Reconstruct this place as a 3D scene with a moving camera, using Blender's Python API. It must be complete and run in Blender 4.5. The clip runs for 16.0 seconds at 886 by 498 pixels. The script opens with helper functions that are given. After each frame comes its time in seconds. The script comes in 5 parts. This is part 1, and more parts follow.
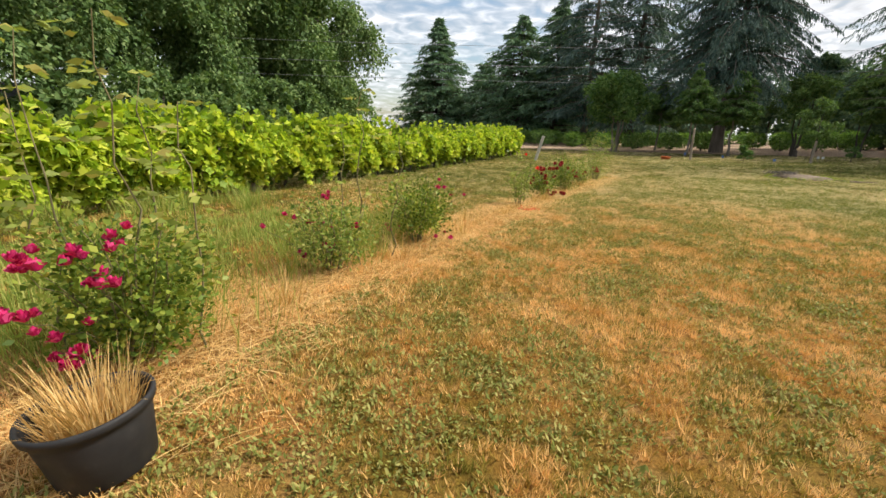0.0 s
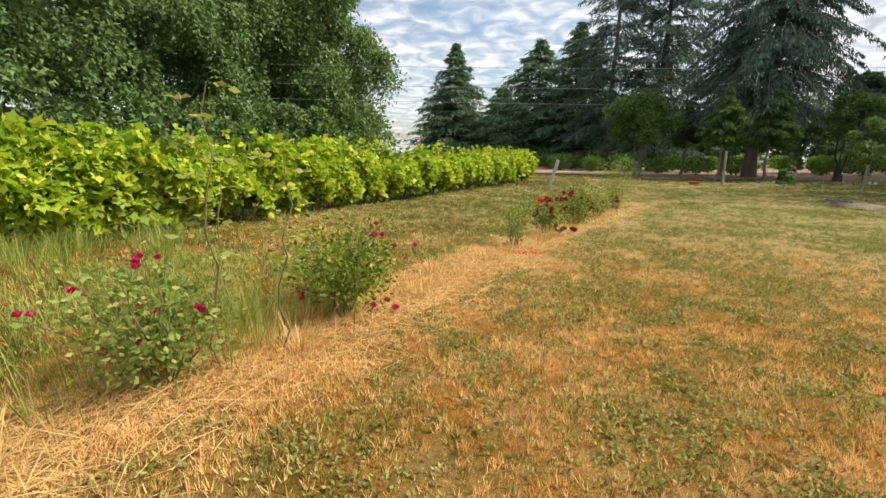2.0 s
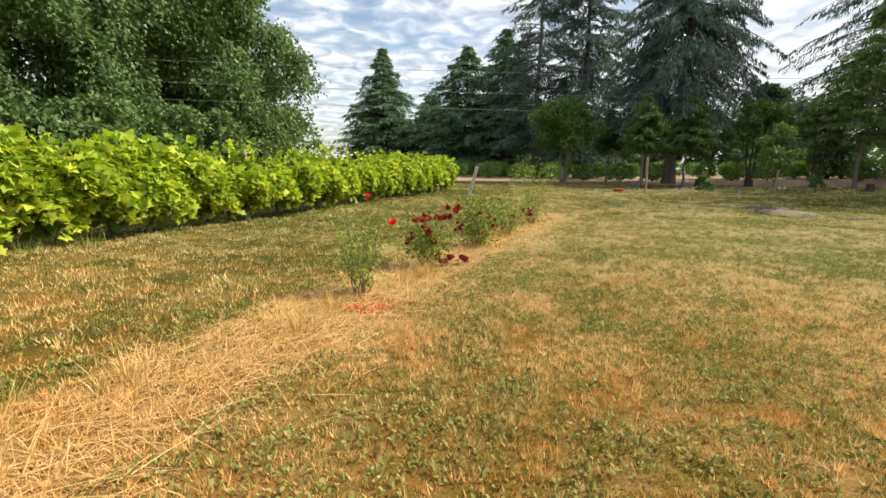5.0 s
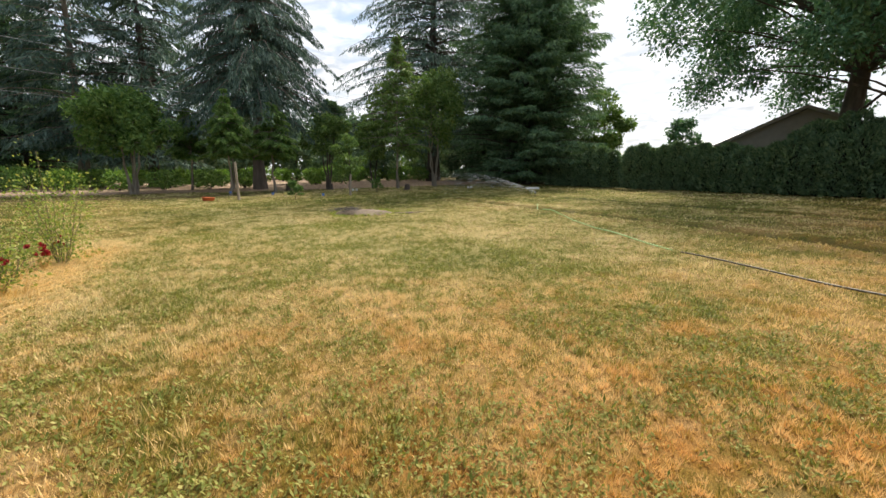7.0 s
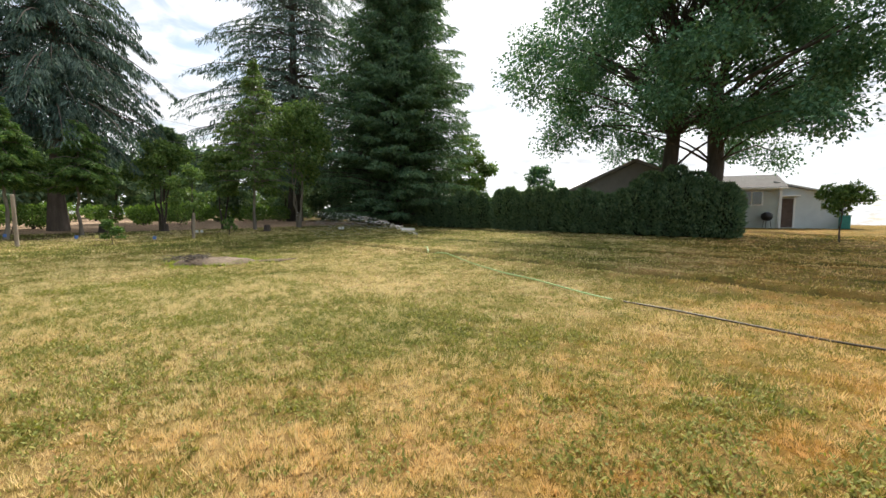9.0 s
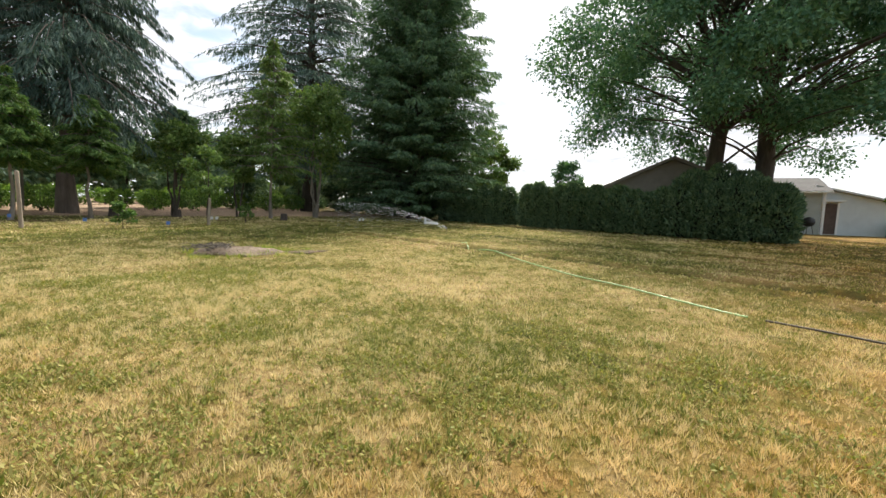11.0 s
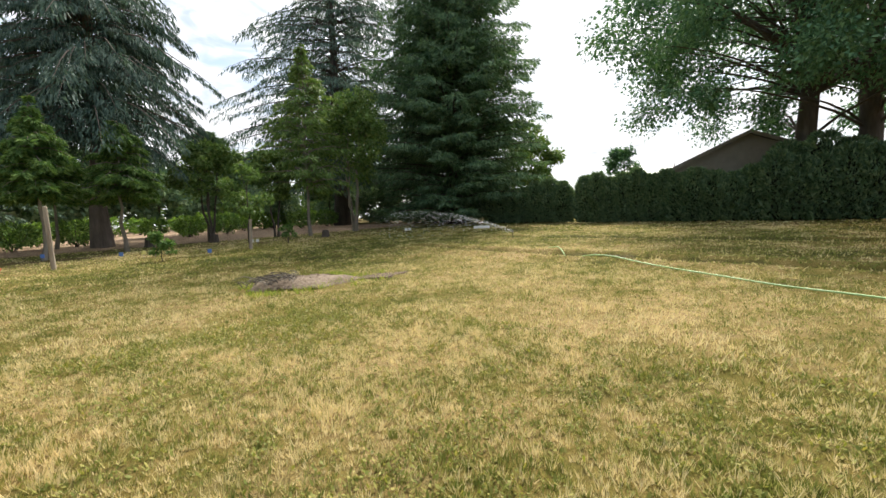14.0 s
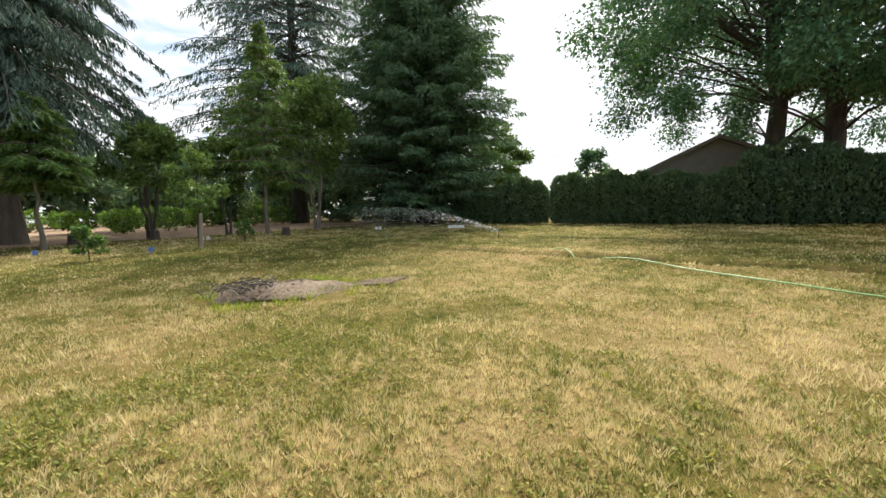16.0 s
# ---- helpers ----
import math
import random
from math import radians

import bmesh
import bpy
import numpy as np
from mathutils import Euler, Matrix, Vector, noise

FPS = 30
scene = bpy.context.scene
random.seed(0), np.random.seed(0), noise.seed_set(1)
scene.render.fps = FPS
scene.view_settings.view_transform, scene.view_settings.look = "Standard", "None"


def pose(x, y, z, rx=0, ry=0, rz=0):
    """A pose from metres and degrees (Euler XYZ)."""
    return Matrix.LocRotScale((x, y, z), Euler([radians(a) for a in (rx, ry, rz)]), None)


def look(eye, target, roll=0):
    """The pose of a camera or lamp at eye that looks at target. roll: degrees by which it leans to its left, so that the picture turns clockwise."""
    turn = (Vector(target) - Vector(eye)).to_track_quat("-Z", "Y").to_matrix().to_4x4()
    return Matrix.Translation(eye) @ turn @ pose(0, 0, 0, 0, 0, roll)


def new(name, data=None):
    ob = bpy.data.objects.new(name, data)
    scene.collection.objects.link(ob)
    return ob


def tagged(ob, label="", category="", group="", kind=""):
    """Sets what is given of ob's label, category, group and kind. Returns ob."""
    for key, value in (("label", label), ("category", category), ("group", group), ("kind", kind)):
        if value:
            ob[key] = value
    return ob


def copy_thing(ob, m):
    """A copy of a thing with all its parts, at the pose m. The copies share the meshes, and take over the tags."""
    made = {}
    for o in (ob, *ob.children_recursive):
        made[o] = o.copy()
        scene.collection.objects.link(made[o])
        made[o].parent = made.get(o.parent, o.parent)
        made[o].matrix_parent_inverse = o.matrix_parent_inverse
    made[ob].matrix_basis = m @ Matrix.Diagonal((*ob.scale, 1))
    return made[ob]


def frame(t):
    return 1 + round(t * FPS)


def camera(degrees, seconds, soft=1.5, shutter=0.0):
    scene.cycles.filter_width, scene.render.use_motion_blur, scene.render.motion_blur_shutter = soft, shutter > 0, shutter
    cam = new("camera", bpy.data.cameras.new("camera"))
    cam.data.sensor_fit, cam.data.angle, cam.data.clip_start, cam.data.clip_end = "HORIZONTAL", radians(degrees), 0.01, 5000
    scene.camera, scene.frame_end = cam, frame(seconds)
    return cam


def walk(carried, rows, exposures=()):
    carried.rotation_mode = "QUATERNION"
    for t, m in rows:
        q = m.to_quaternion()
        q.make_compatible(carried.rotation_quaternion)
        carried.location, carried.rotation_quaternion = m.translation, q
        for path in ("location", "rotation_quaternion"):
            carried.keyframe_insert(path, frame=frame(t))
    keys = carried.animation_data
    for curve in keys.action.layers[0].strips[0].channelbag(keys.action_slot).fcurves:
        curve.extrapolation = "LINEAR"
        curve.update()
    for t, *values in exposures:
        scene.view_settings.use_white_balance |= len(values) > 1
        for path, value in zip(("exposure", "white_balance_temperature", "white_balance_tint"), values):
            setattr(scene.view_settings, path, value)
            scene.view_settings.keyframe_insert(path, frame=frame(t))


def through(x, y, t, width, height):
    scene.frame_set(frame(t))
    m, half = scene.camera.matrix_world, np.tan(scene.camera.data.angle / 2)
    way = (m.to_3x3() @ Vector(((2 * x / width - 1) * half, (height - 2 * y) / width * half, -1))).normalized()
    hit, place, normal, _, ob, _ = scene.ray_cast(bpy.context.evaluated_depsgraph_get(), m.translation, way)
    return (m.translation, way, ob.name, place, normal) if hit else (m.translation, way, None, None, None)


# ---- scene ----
cam = camera(92.9, 16.0)
PATH = [
    (0, (-0.044, -0.688, 1.492), (-0.458, 1.193, 0.952), 2.1),
    (0.5, (-0.01, -0.164, 1.502), (-0.42, 1.703, 0.913), 1.4),
    (1, (0.107, 0.358, 1.516), (-0.464, 2.196, 0.972), 1.7),
    (1.5, (0.091, 0.853, 1.48), (-0.49, 2.701, 0.981), 0.9),
    (2, (0.237, 1.372, 1.49), (-0.278, 3.255, 1.052), 1.9),
    (2.5, (0.304, 1.854, 1.495), (-0.167, 3.761, 1.121), 2.2),
    (3, (0.356, 2.307, 1.491), (0.027, 4.246, 1.127), 2.6),
    (3.2, (0.451, 2.49, 1.468), (0.191, 4.441, 1.111), 2.7),
    (5.3, (1.036, 4.45, 1.402), (0.796, 6.397, 1.013), 1.3),
    (5.5, (1.062, 4.628, 1.397), (0.928, 6.591, 1.033), 1.1),
    (6, (1.212, 5.034, 1.408), (1.531, 6.973, 1.038), 0.6),
    (6.5, (1.543, 5.5, 1.394), (2.456, 7.242, 1.032), 0.5),
    (7, (1.697, 6.009, 1.407), (3.055, 7.441, 1.083), 0.6),
    (7.5, (1.923, 6.443, 1.391), (3.5, 7.642, 1.119), 0.9),
    (8, (2.285, 7.027, 1.434), (3.958, 8.103, 1.224), 0.6),
    (8.2, (2.39, 7.242, 1.434), (4.09, 8.28, 1.251), 0.5),
    (10.3, (3.135, 9.028, 1.298), (4.927, 9.91, 1.186), 1.5),
    (10.5, (3.209, 9.197, 1.294), (4.975, 10.128, 1.183), 1.5),
    (11, (3.392, 9.687, 1.277), (5.144, 10.64, 1.129), 2.7),
    (11.5, (3.693, 10.219, 1.265), (5.421, 11.213, 1.103), 0.9),
    (12, (3.807, 10.676, 1.269), (5.518, 11.697, 1.097), -0.7),
    (12.5, (3.953, 11.078, 1.295), (5.645, 12.125, 1.1), -0.9),
    (13, (4.168, 11.546, 1.323), (5.837, 12.634, 1.157), -1.3),
    (13.5, (4.231, 11.954, 1.329), (5.913, 13.026, 1.183), -1.6),
    (14, (4.436, 12.333, 1.325), (6.135, 13.381, 1.193), -2.0),
    (14.5, (4.633, 12.809, 1.306), (6.352, 13.821, 1.165), -2.2),
    (15, (4.789, 13.183, 1.311), (6.535, 14.144, 1.14), -2.1),
    (15.5, (5.04, 13.585, 1.295), (6.783, 14.556, 1.156), -1.4),
    (16, (5.203, 14.005, 1.256), (7.006, 14.859, 1.121), -1.1),
]
walk(cam, [(t, look(e, g, r)) for t, e, g, r in PATH], exposures=[(0, 0.60), (3, 0.66), (6, 0.74), (8, 0.84), (11, 0.93), (16, 0.95)])

# ---- light ----
SUN_AZ, SUN_EL = 75.0, 48.0
sun_dir = Vector((math.sin(radians(SUN_AZ)) * math.cos(radians(SUN_EL)), math.cos(radians(SUN_AZ)) * math.cos(radians(SUN_EL)), math.sin(radians(SUN_EL))))
sun_data = bpy.data.lights.new("sun", "SUN")
sun_data.energy, sun_data.angle, sun_data.color = 4.4, radians(10), (1.0, 0.93, 0.82)
sun_ob = new("sun", sun_data)
sun_ob.matrix_world = look(sun_dir * 200, (0, 0, 0))

world = bpy.data.worlds.new("sky")
scene.world = world
world.use_nodes = True
wn, wl = world.node_tree.nodes, world.node_tree.links
wn.clear()
w_sky = wn.new("ShaderNodeTexSky")
w_sky.sky_type, w_sky.sun_disc = "NISHITA", False
w_sky.sun_elevation, w_sky.sun_rotation = radians(SUN_EL), radians(SUN_AZ)
w_sky.air_density, w_sky.dust_density = 1.2, 1.5
w_co = wn.new("ShaderNodeTexCoord")
w_sep = wn.new("ShaderNodeSeparateXYZ")
wl.new(w_co.outputs["Generated"], w_sep.inputs[0])


def w_math(op, a, b=None, clamp=False):
    n = wn.new("ShaderNodeMath")
    n.operation, n.use_clamp = op, clamp
    for i, v in enumerate((a, b)):
        if v is None:
            continue
        if isinstance(v, (int, float)):
            n.inputs[i].default_value = v
        else:
            wl.new(v, n.inputs[i])
    return n.outputs[0]


# cloud layer: the direction laid out on a plane high above
up_z = w_math("ADD", w_math("MAXIMUM", w_sep.outputs[2], 0.0), 0.12)
w_flat = wn.new("ShaderNodeCombineXYZ")
wl.new(w_math("DIVIDE", w_sep.outputs[0], up_z), w_flat.inputs[0])
wl.new(w_math("DIVIDE", w_sep.outputs[1], up_z), w_flat.inputs[1])
w_n1 = wn.new("ShaderNodeTexNoise")
w_n1.inputs["Scale"].default_value, w_n1.inputs["Detail"].default_value = 0.9, 5
w_n2 = wn.new("ShaderNodeTexNoise")
w_n2.inputs["Scale"].default_value, w_n2.inputs["Detail"].default_value, w_n2.inputs["Distortion"].default_value = 6.5, 6, 0.6
wl.new(w_flat.outputs[0], w_n1.inputs["Vector"])
wl.new(w_flat.outputs[0], w_n2.inputs["Vector"])
w_cover = w_math("ADD", w_math("MULTIPLY", w_n1.outputs["Fac"], 0.9), w_math("MULTIPLY", w_n2.outputs["Fac"], 0.7))
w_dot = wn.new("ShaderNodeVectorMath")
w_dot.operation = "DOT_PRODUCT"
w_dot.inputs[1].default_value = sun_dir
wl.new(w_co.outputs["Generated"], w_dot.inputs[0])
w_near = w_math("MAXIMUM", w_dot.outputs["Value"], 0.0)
w_cover = w_math("ADD", w_cover, w_math("MULTIPLY", w_near, 0.25))
w_fac = wn.new("ShaderNodeMapRange")
w_fac.inputs["From Min"].default_value, w_fac.inputs["From Max"].default_value = 0.66, 1.0
wl.new(w_cover, w_fac.inputs["Value"])
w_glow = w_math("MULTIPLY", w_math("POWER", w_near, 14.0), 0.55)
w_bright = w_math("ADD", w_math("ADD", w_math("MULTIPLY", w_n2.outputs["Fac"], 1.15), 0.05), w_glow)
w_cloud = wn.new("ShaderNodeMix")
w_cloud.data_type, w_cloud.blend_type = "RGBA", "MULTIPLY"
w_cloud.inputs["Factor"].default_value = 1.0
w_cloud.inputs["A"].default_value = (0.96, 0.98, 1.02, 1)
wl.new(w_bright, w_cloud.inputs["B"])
w_skyd = wn.new("ShaderNodeMix")
w_skyd.data_type, w_skyd.blend_type = "RGBA", "MULTIPLY"
w_skyd.inputs["Factor"].default_value = 1.0
w_skyd.inputs["B"].default_value = (0.1, 0.1, 0.1, 1)
wl.new(w_sky.outputs[0], w_skyd.inputs["A"])
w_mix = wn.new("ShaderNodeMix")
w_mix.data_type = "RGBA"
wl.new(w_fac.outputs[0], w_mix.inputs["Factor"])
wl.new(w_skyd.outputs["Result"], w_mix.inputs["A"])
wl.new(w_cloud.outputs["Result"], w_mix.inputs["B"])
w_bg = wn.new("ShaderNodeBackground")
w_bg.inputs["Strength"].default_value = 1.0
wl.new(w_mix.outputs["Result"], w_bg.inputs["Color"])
w_out = wn.new("ShaderNodeOutputWorld")
wl.new(w_bg.outputs[0], w_out.inputs["Surface"])


# ---- materials ----
def node_mat(name):
    mat = bpy.data.materials.new(name)
    mat.use_nodes = True
    nt = mat.node_tree
    bsdf = nt.nodes["Principled BSDF"]
    return mat, nt, bsdf


def ramp(nt, fac, stops):
    r = nt.nodes.new("ShaderNodeValToRGB")
    els = r.color_ramp.elements
    while len(els) < len(stops):
        els.new(0.5)
    for e, (p, c) in zip(els, stops):
        e.position, e.color = p, (*c, 1)
    nt.links.new(fac, r.inputs[0])
    return r.outputs[0]


def noise_of(nt, scale, detail=4, rough=0.55, vec=None, stretch=None):
    n = nt.nodes.new("ShaderNodeTexNoise")
    n.inputs["Scale"].default_value, n.inputs["Detail"].default_value, n.inputs["Roughness"].default_value = scale, detail, rough
    if vec is None:
        vec = nt.nodes.new("ShaderNodeTexCoord").outputs["Object"]
    if stretch:
        mp = nt.nodes.new("ShaderNodeMapping")
        mp.inputs["Scale"].default_value = stretch
        nt.links.new(vec, mp.inputs[0])
        vec = mp.outputs[0]
    nt.links.new(vec, n.inputs["Vector"])
    return n.outputs["Fac"]


def mathn(nt, op, a, b, clamp=False):
    n = nt.nodes.new("ShaderNodeMath")
    n.operation, n.use_clamp = op, clamp
    for i, v in enumerate((a, b)):
        if isinstance(v, (int, float)):
            n.inputs[i].default_value = v
        else:
            nt.links.new(v, n.inputs[i])
    return n.outputs[0]


def mixc(nt, fac, a, b, mode="MIX"):
    n = nt.nodes.new("ShaderNodeMix")
    n.data_type, n.blend_type = "RGBA", mode
    for key, v in (("Factor", fac), ("A", a), ("B", b)):
        if isinstance(v, (int, float)):
            n.inputs[key].default_value = v
        elif isinstance(v, tuple):
            n.inputs[key].default_value = (*v, 1)
        else:
            nt.links.new(v, n.inputs[key])
    return n.outputs["Result"]


def bump(nt, bsdf, height, strength=0.5, dist=0.02):
    b = nt.nodes.new("ShaderNodeBump")
    b.inputs["Strength"].default_value, b.inputs["Distance"].default_value = strength, dist
    nt.links.new(height, b.inputs["Height"])
    nt.links.new(b.outputs[0], bsdf.inputs["Normal"])


def leaf_mat(name, stops, through=0.35, rough=0.55, patch=0.25, patch_scale=0.5):
    """Leaves: colour varies leaf by leaf and in larger patches; light shines through."""
    mat, nt, bsdf = node_mat(name)
    geo = nt.nodes.new("ShaderNodeNewGeometry")
    n = noise_of(nt, patch_scale, 3)
    f = mathn(nt, "ADD", mathn(nt, "MULTIPLY", geo.outputs["Random Per Island"], 1 - patch), mathn(nt, "MULTIPLY", n, patch))
    col = ramp(nt, f, stops)
    nt.links.new(col, bsdf.inputs["Base Color"])
    bsdf.inputs["Roughness"].default_value = rough
    bsdf.inputs["Specular IOR Level"].default_value = 0.12
    tr = nt.nodes.new("ShaderNodeBsdfTranslucent")
    nt.links.new(mixc(nt, 1.0, col, (1.15, 1.2, 0.6), "MULTIPLY"), tr.inputs["Color"])
    mx = nt.nodes.new("ShaderNodeMixShader")
    mx.inputs[0].default_value = through
    nt.links.new(bsdf.outputs[0], mx.inputs[1])
    nt.links.new(tr.outputs[0], mx.inputs[2])
    nt.links.new(mx.outputs[0], nt.nodes["Material Output"].inputs["Surface"])
    return mat


def plain_mat(name, stops, scale=4.0, rough=0.8, bumps=0.4, dist=0.01, stretch=None, metal=0.0, spec=0.3):
    mat, nt, bsdf = node_mat(name)
    n = noise_of(nt, scale, 6, 0.6, stretch=stretch)
    n2 = noise_of(nt, scale * 0.17, 3)
    f = mathn(nt, "ADD", mathn(nt, "MULTIPLY", n, 0.65), mathn(nt, "MULTIPLY", n2, 0.35))
    nt.links.new(ramp(nt, f, stops), bsdf.inputs["Base Color"])
    bsdf.inputs["Roughness"].default_value, bsdf.inputs["Metallic"].default_value = rough, metal
    bsdf.inputs["Specular IOR Level"].default_value = spec
    bump(nt, bsdf, n, bumps, dist)
    return mat


def turf_colour(nt, vec, extra):
    """The lawn's colour from place: green, olive, straw and rusty patches. extra: a dryness added per blade."""
    big = noise_of(nt, 0.33, 3, 0.5, vec)
    mid = noise_of(nt, 1.7, 4, 0.6, vec)
    fine = noise_of(nt, 9.0, 3, 0.6, vec)
    dry = nt.nodes.new("ShaderNodeAttribute")
    dry.attribute_name = "dry"
    f = mathn(nt, "ADD", mathn(nt, "MULTIPLY", big, 0.80), mathn(nt, "MULTIPLY", mid, 0.75))
    f = mathn(nt, "ADD", f, mathn(nt, "MULTIPLY", fine, 0.35))
    f = mathn(nt, "ADD", f, dry.outputs["Fac"])
    f = mathn(nt, "ADD", f, extra)
    f = mathn(nt, "MULTIPLY", mathn(nt, "SUBTRACT", f, 0.68), 1.85, True)
    col = ramp(nt, f, TURF)
    rust = nt.nodes.new("ShaderNodeAttribute")
    rust.attribute_name = "rust"
    col = mixc(nt, mathn(nt, "MULTIPLY", rust.outputs["Fac"], 0.8), col, mixc(nt, 1.0, col, (1.27, 0.88, 0.56), "MULTIPLY"))
    r = mathn(nt, "MULTIPLY", mathn(nt, "SUBTRACT", noise_of(nt, 1.9, 4, 0.65, vec), 0.48), 5.0, True)
    r = mathn(nt, "MULTIPLY", mathn(nt, "MULTIPLY", r, rust.outputs["Fac"]), 0.85)
    return mixc(nt, r, col, (0.66, 0.33, 0.08))


TURF = [(0.0, (0.14, 0.175, 0.035)), (0.22, (0.29, 0.305, 0.075)), (0.48, (0.46, 0.42, 0.16)), (0.75, (0.66, 0.57, 0.29)), (1.0, (0.74, 0.63, 0.35))]

mat_turf, t_nt, t_b = node_mat("turf")
t_vec = t_nt.nodes.new("ShaderNodeTexCoord").outputs["Object"]
t_col = turf_colour(t_nt, t_vec, 0.0)
t_att = t_nt.nodes.new("ShaderNodeAttribute")
t_att.attribute_name = "soil"
t_sn = noise_of(t_nt, 2.2, 6, 0.65, t_vec)
t_soil = ramp(t_nt, t_sn, [(0.3, (0.27, 0.19, 0.13)), (0.5, (0.42, 0.31, 0.22)), (0.7, (0.50, 0.39, 0.29))])
t_lit = t_nt.nodes.new("ShaderNodeAttribute")
t_lit.attribute_name = "litter"
t_litc = ramp(t_nt, noise_of(t_nt, 3.0, 6, 0.7, t_vec), [(0.35, (0.11, 0.085, 0.05)), (0.55, (0.21, 0.16, 0.08)), (0.7, (0.2, 0.2, 0.07))])
t_col = mixc(t_nt, 1.0, t_col, (0.49, 0.43, 0.365), "MULTIPLY")
t_m = mixc(t_nt, mathn(t_nt, "MULTIPLY", t_lit.outputs["Fac"], 0.55), t_col, t_litc)
t_edge = mathn(t_nt, "MULTIPLY", mathn(t_nt, "ADD", t_att.outputs["Fac"], mathn(t_nt, "MULTIPLY", mathn(t_nt, "SUBTRACT", t_sn, 0.5), 0.8)), 1.0, True)
t_m = mixc(t_nt, t_edge, t_m, t_soil)
t_grain = noise_of(t_nt, 60.0, 4, 0.7, t_vec)
t_m = mixc(t_nt, 0.55, t_m, ramp(t_nt, t_grain, [(0.35, (0.22, 0.20, 0.17)), (0.65, (1.05, 0.97, 0.88))]), "MULTIPLY")
t_nt.links.new(t_m, t_b.inputs["Base Color"])
t_b.inputs["Roughness"].default_value = 0.95
t_b.inputs["Specular IOR Level"].default_value = 0.1
bump(t_nt, t_b, t_grain, 0.9, 0.03)

mat_blade, b_nt, b_b = node_mat("grass_blades")
b_geo = b_nt.nodes.new("ShaderNodeNewGeometry")
b_x = mathn(b_nt, "MULTIPLY", mathn(b_nt, "SUBTRACT", b_geo.outputs["Random Per Island"], 0.5), 0.45)
b_col = turf_colour(b_nt, b_nt.nodes.new("ShaderNodeTexCoord").outputs["Object"], b_x)
b_nt.links.new(b_col, b_b.inputs["Base Color"])
b_b.inputs["Roughness"].default_value = 0.7
b_b.inputs["Specular IOR Level"].default_value = 0.2
b_tr = b_nt.nodes.new("ShaderNodeBsdfTranslucent")
b_nt.links.new(b_col, b_tr.inputs["Color"])
b_mx = b_nt.nodes.new("ShaderNodeMixShader")
b_mx.inputs[0].default_value = 0.3
b_nt.links.new(b_b.outputs[0], b_mx.inputs[1])
b_nt.links.new(b_tr.outputs[0], b_mx.inputs[2])
b_nt.links.new(b_mx.outputs[0], b_nt.nodes["Material Output"].inputs["Surface"])

mat_clover = leaf_mat("clover_leaves", [(0.1, (0.115, 0.140, 0.030)), (0.5, (0.215, 0.230, 0.055)), (0.9, (0.400, 0.350, 0.120))], 0.3)
mat_straw = leaf_mat("straw", [(0.1, (0.428, 0.248, 0.080)), (0.5, (0.612, 0.396, 0.152)), (0.9, (0.734, 0.524, 0.248))], 0.25, 0.6)
mat_wild = leaf_mat("wild_grass", [(0.1, (0.140, 0.215, 0.038)), (0.5, (0.265, 0.335, 0.070)), (0.9, (0.509, 0.450, 0.148))], 0.4, 0.6)
mat_vine = leaf_mat("vine_leaves", [(0.08, (0.126, 0.217, 0.022)), (0.35, (0.274, 0.386, 0.035)), (0.65, (0.464, 0.546, 0.049)), (0.92, (0.675, 0.659, 0.098))], 0.42, 0.45, 0.3, 0.9)
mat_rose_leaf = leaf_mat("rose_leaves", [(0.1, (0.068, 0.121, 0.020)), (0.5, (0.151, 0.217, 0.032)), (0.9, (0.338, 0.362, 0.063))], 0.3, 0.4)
mat_rose_pale = leaf_mat("pale_rose_leaves", [(0.1, (0.11, 0.18, 0.04)), (0.5, (0.24, 0.31, 0.07)), (0.9, (0.42, 0.40, 0.13))], 0.4, 0.45)
mat_sucker = leaf_mat("young_rose_leaves", [(0.1, (0.16, 0.20, 0.04)), (0.5, (0.30, 0.35, 0.08)), (0.9, (0.42, 0.34, 0.11))], 0.4, 0.45)
mat_conifer = leaf_mat("conifer_needles", [(0.1, (0.051, 0.101, 0.059)), (0.5, (0.103, 0.187, 0.106)), (0.9, (0.204, 0.296, 0.171))], 0.26, 0.6, 0.3, 0.25)
mat_cedar = leaf_mat("cedar_needles", [(0.1, (0.042, 0.076, 0.065)), (0.5, (0.088, 0.144, 0.122)), (0.9, (0.165, 0.225, 0.188))], 0.24, 0.6, 0.3, 0.25)
mat_yew = leaf_mat("young_conifer_needles", [(0.1, (0.051, 0.112, 0.038)), (0.5, (0.114, 0.204, 0.062)), (0.9, (0.229, 0.326, 0.104))], 0.3, 0.6, 0.3, 0.4)
mat_broad = leaf_mat("broad_leaves", [(0.1, (0.051, 0.102, 0.032)), (0.5, (0.119, 0.195, 0.065)), (0.9, (0.255, 0.328, 0.122))], 0.28, 0.5, 0.4, 0.22)
mat_light = leaf_mat("light_leaves", [(0.1, (0.065, 0.119, 0.036)), (0.5, (0.128, 0.214, 0.064)), (0.9, (0.244, 0.321, 0.113))], 0.28, 0.5, 0.3, 0.4)
mat_maple = leaf_mat("maple_leaves", [(0.1, (0.047, 0.115, 0.065)), (0.5, (0.092, 0.197, 0.108)), (0.9, (0.185, 0.312, 0.161))], 0.2, 0.5, 0.3, 0.3)
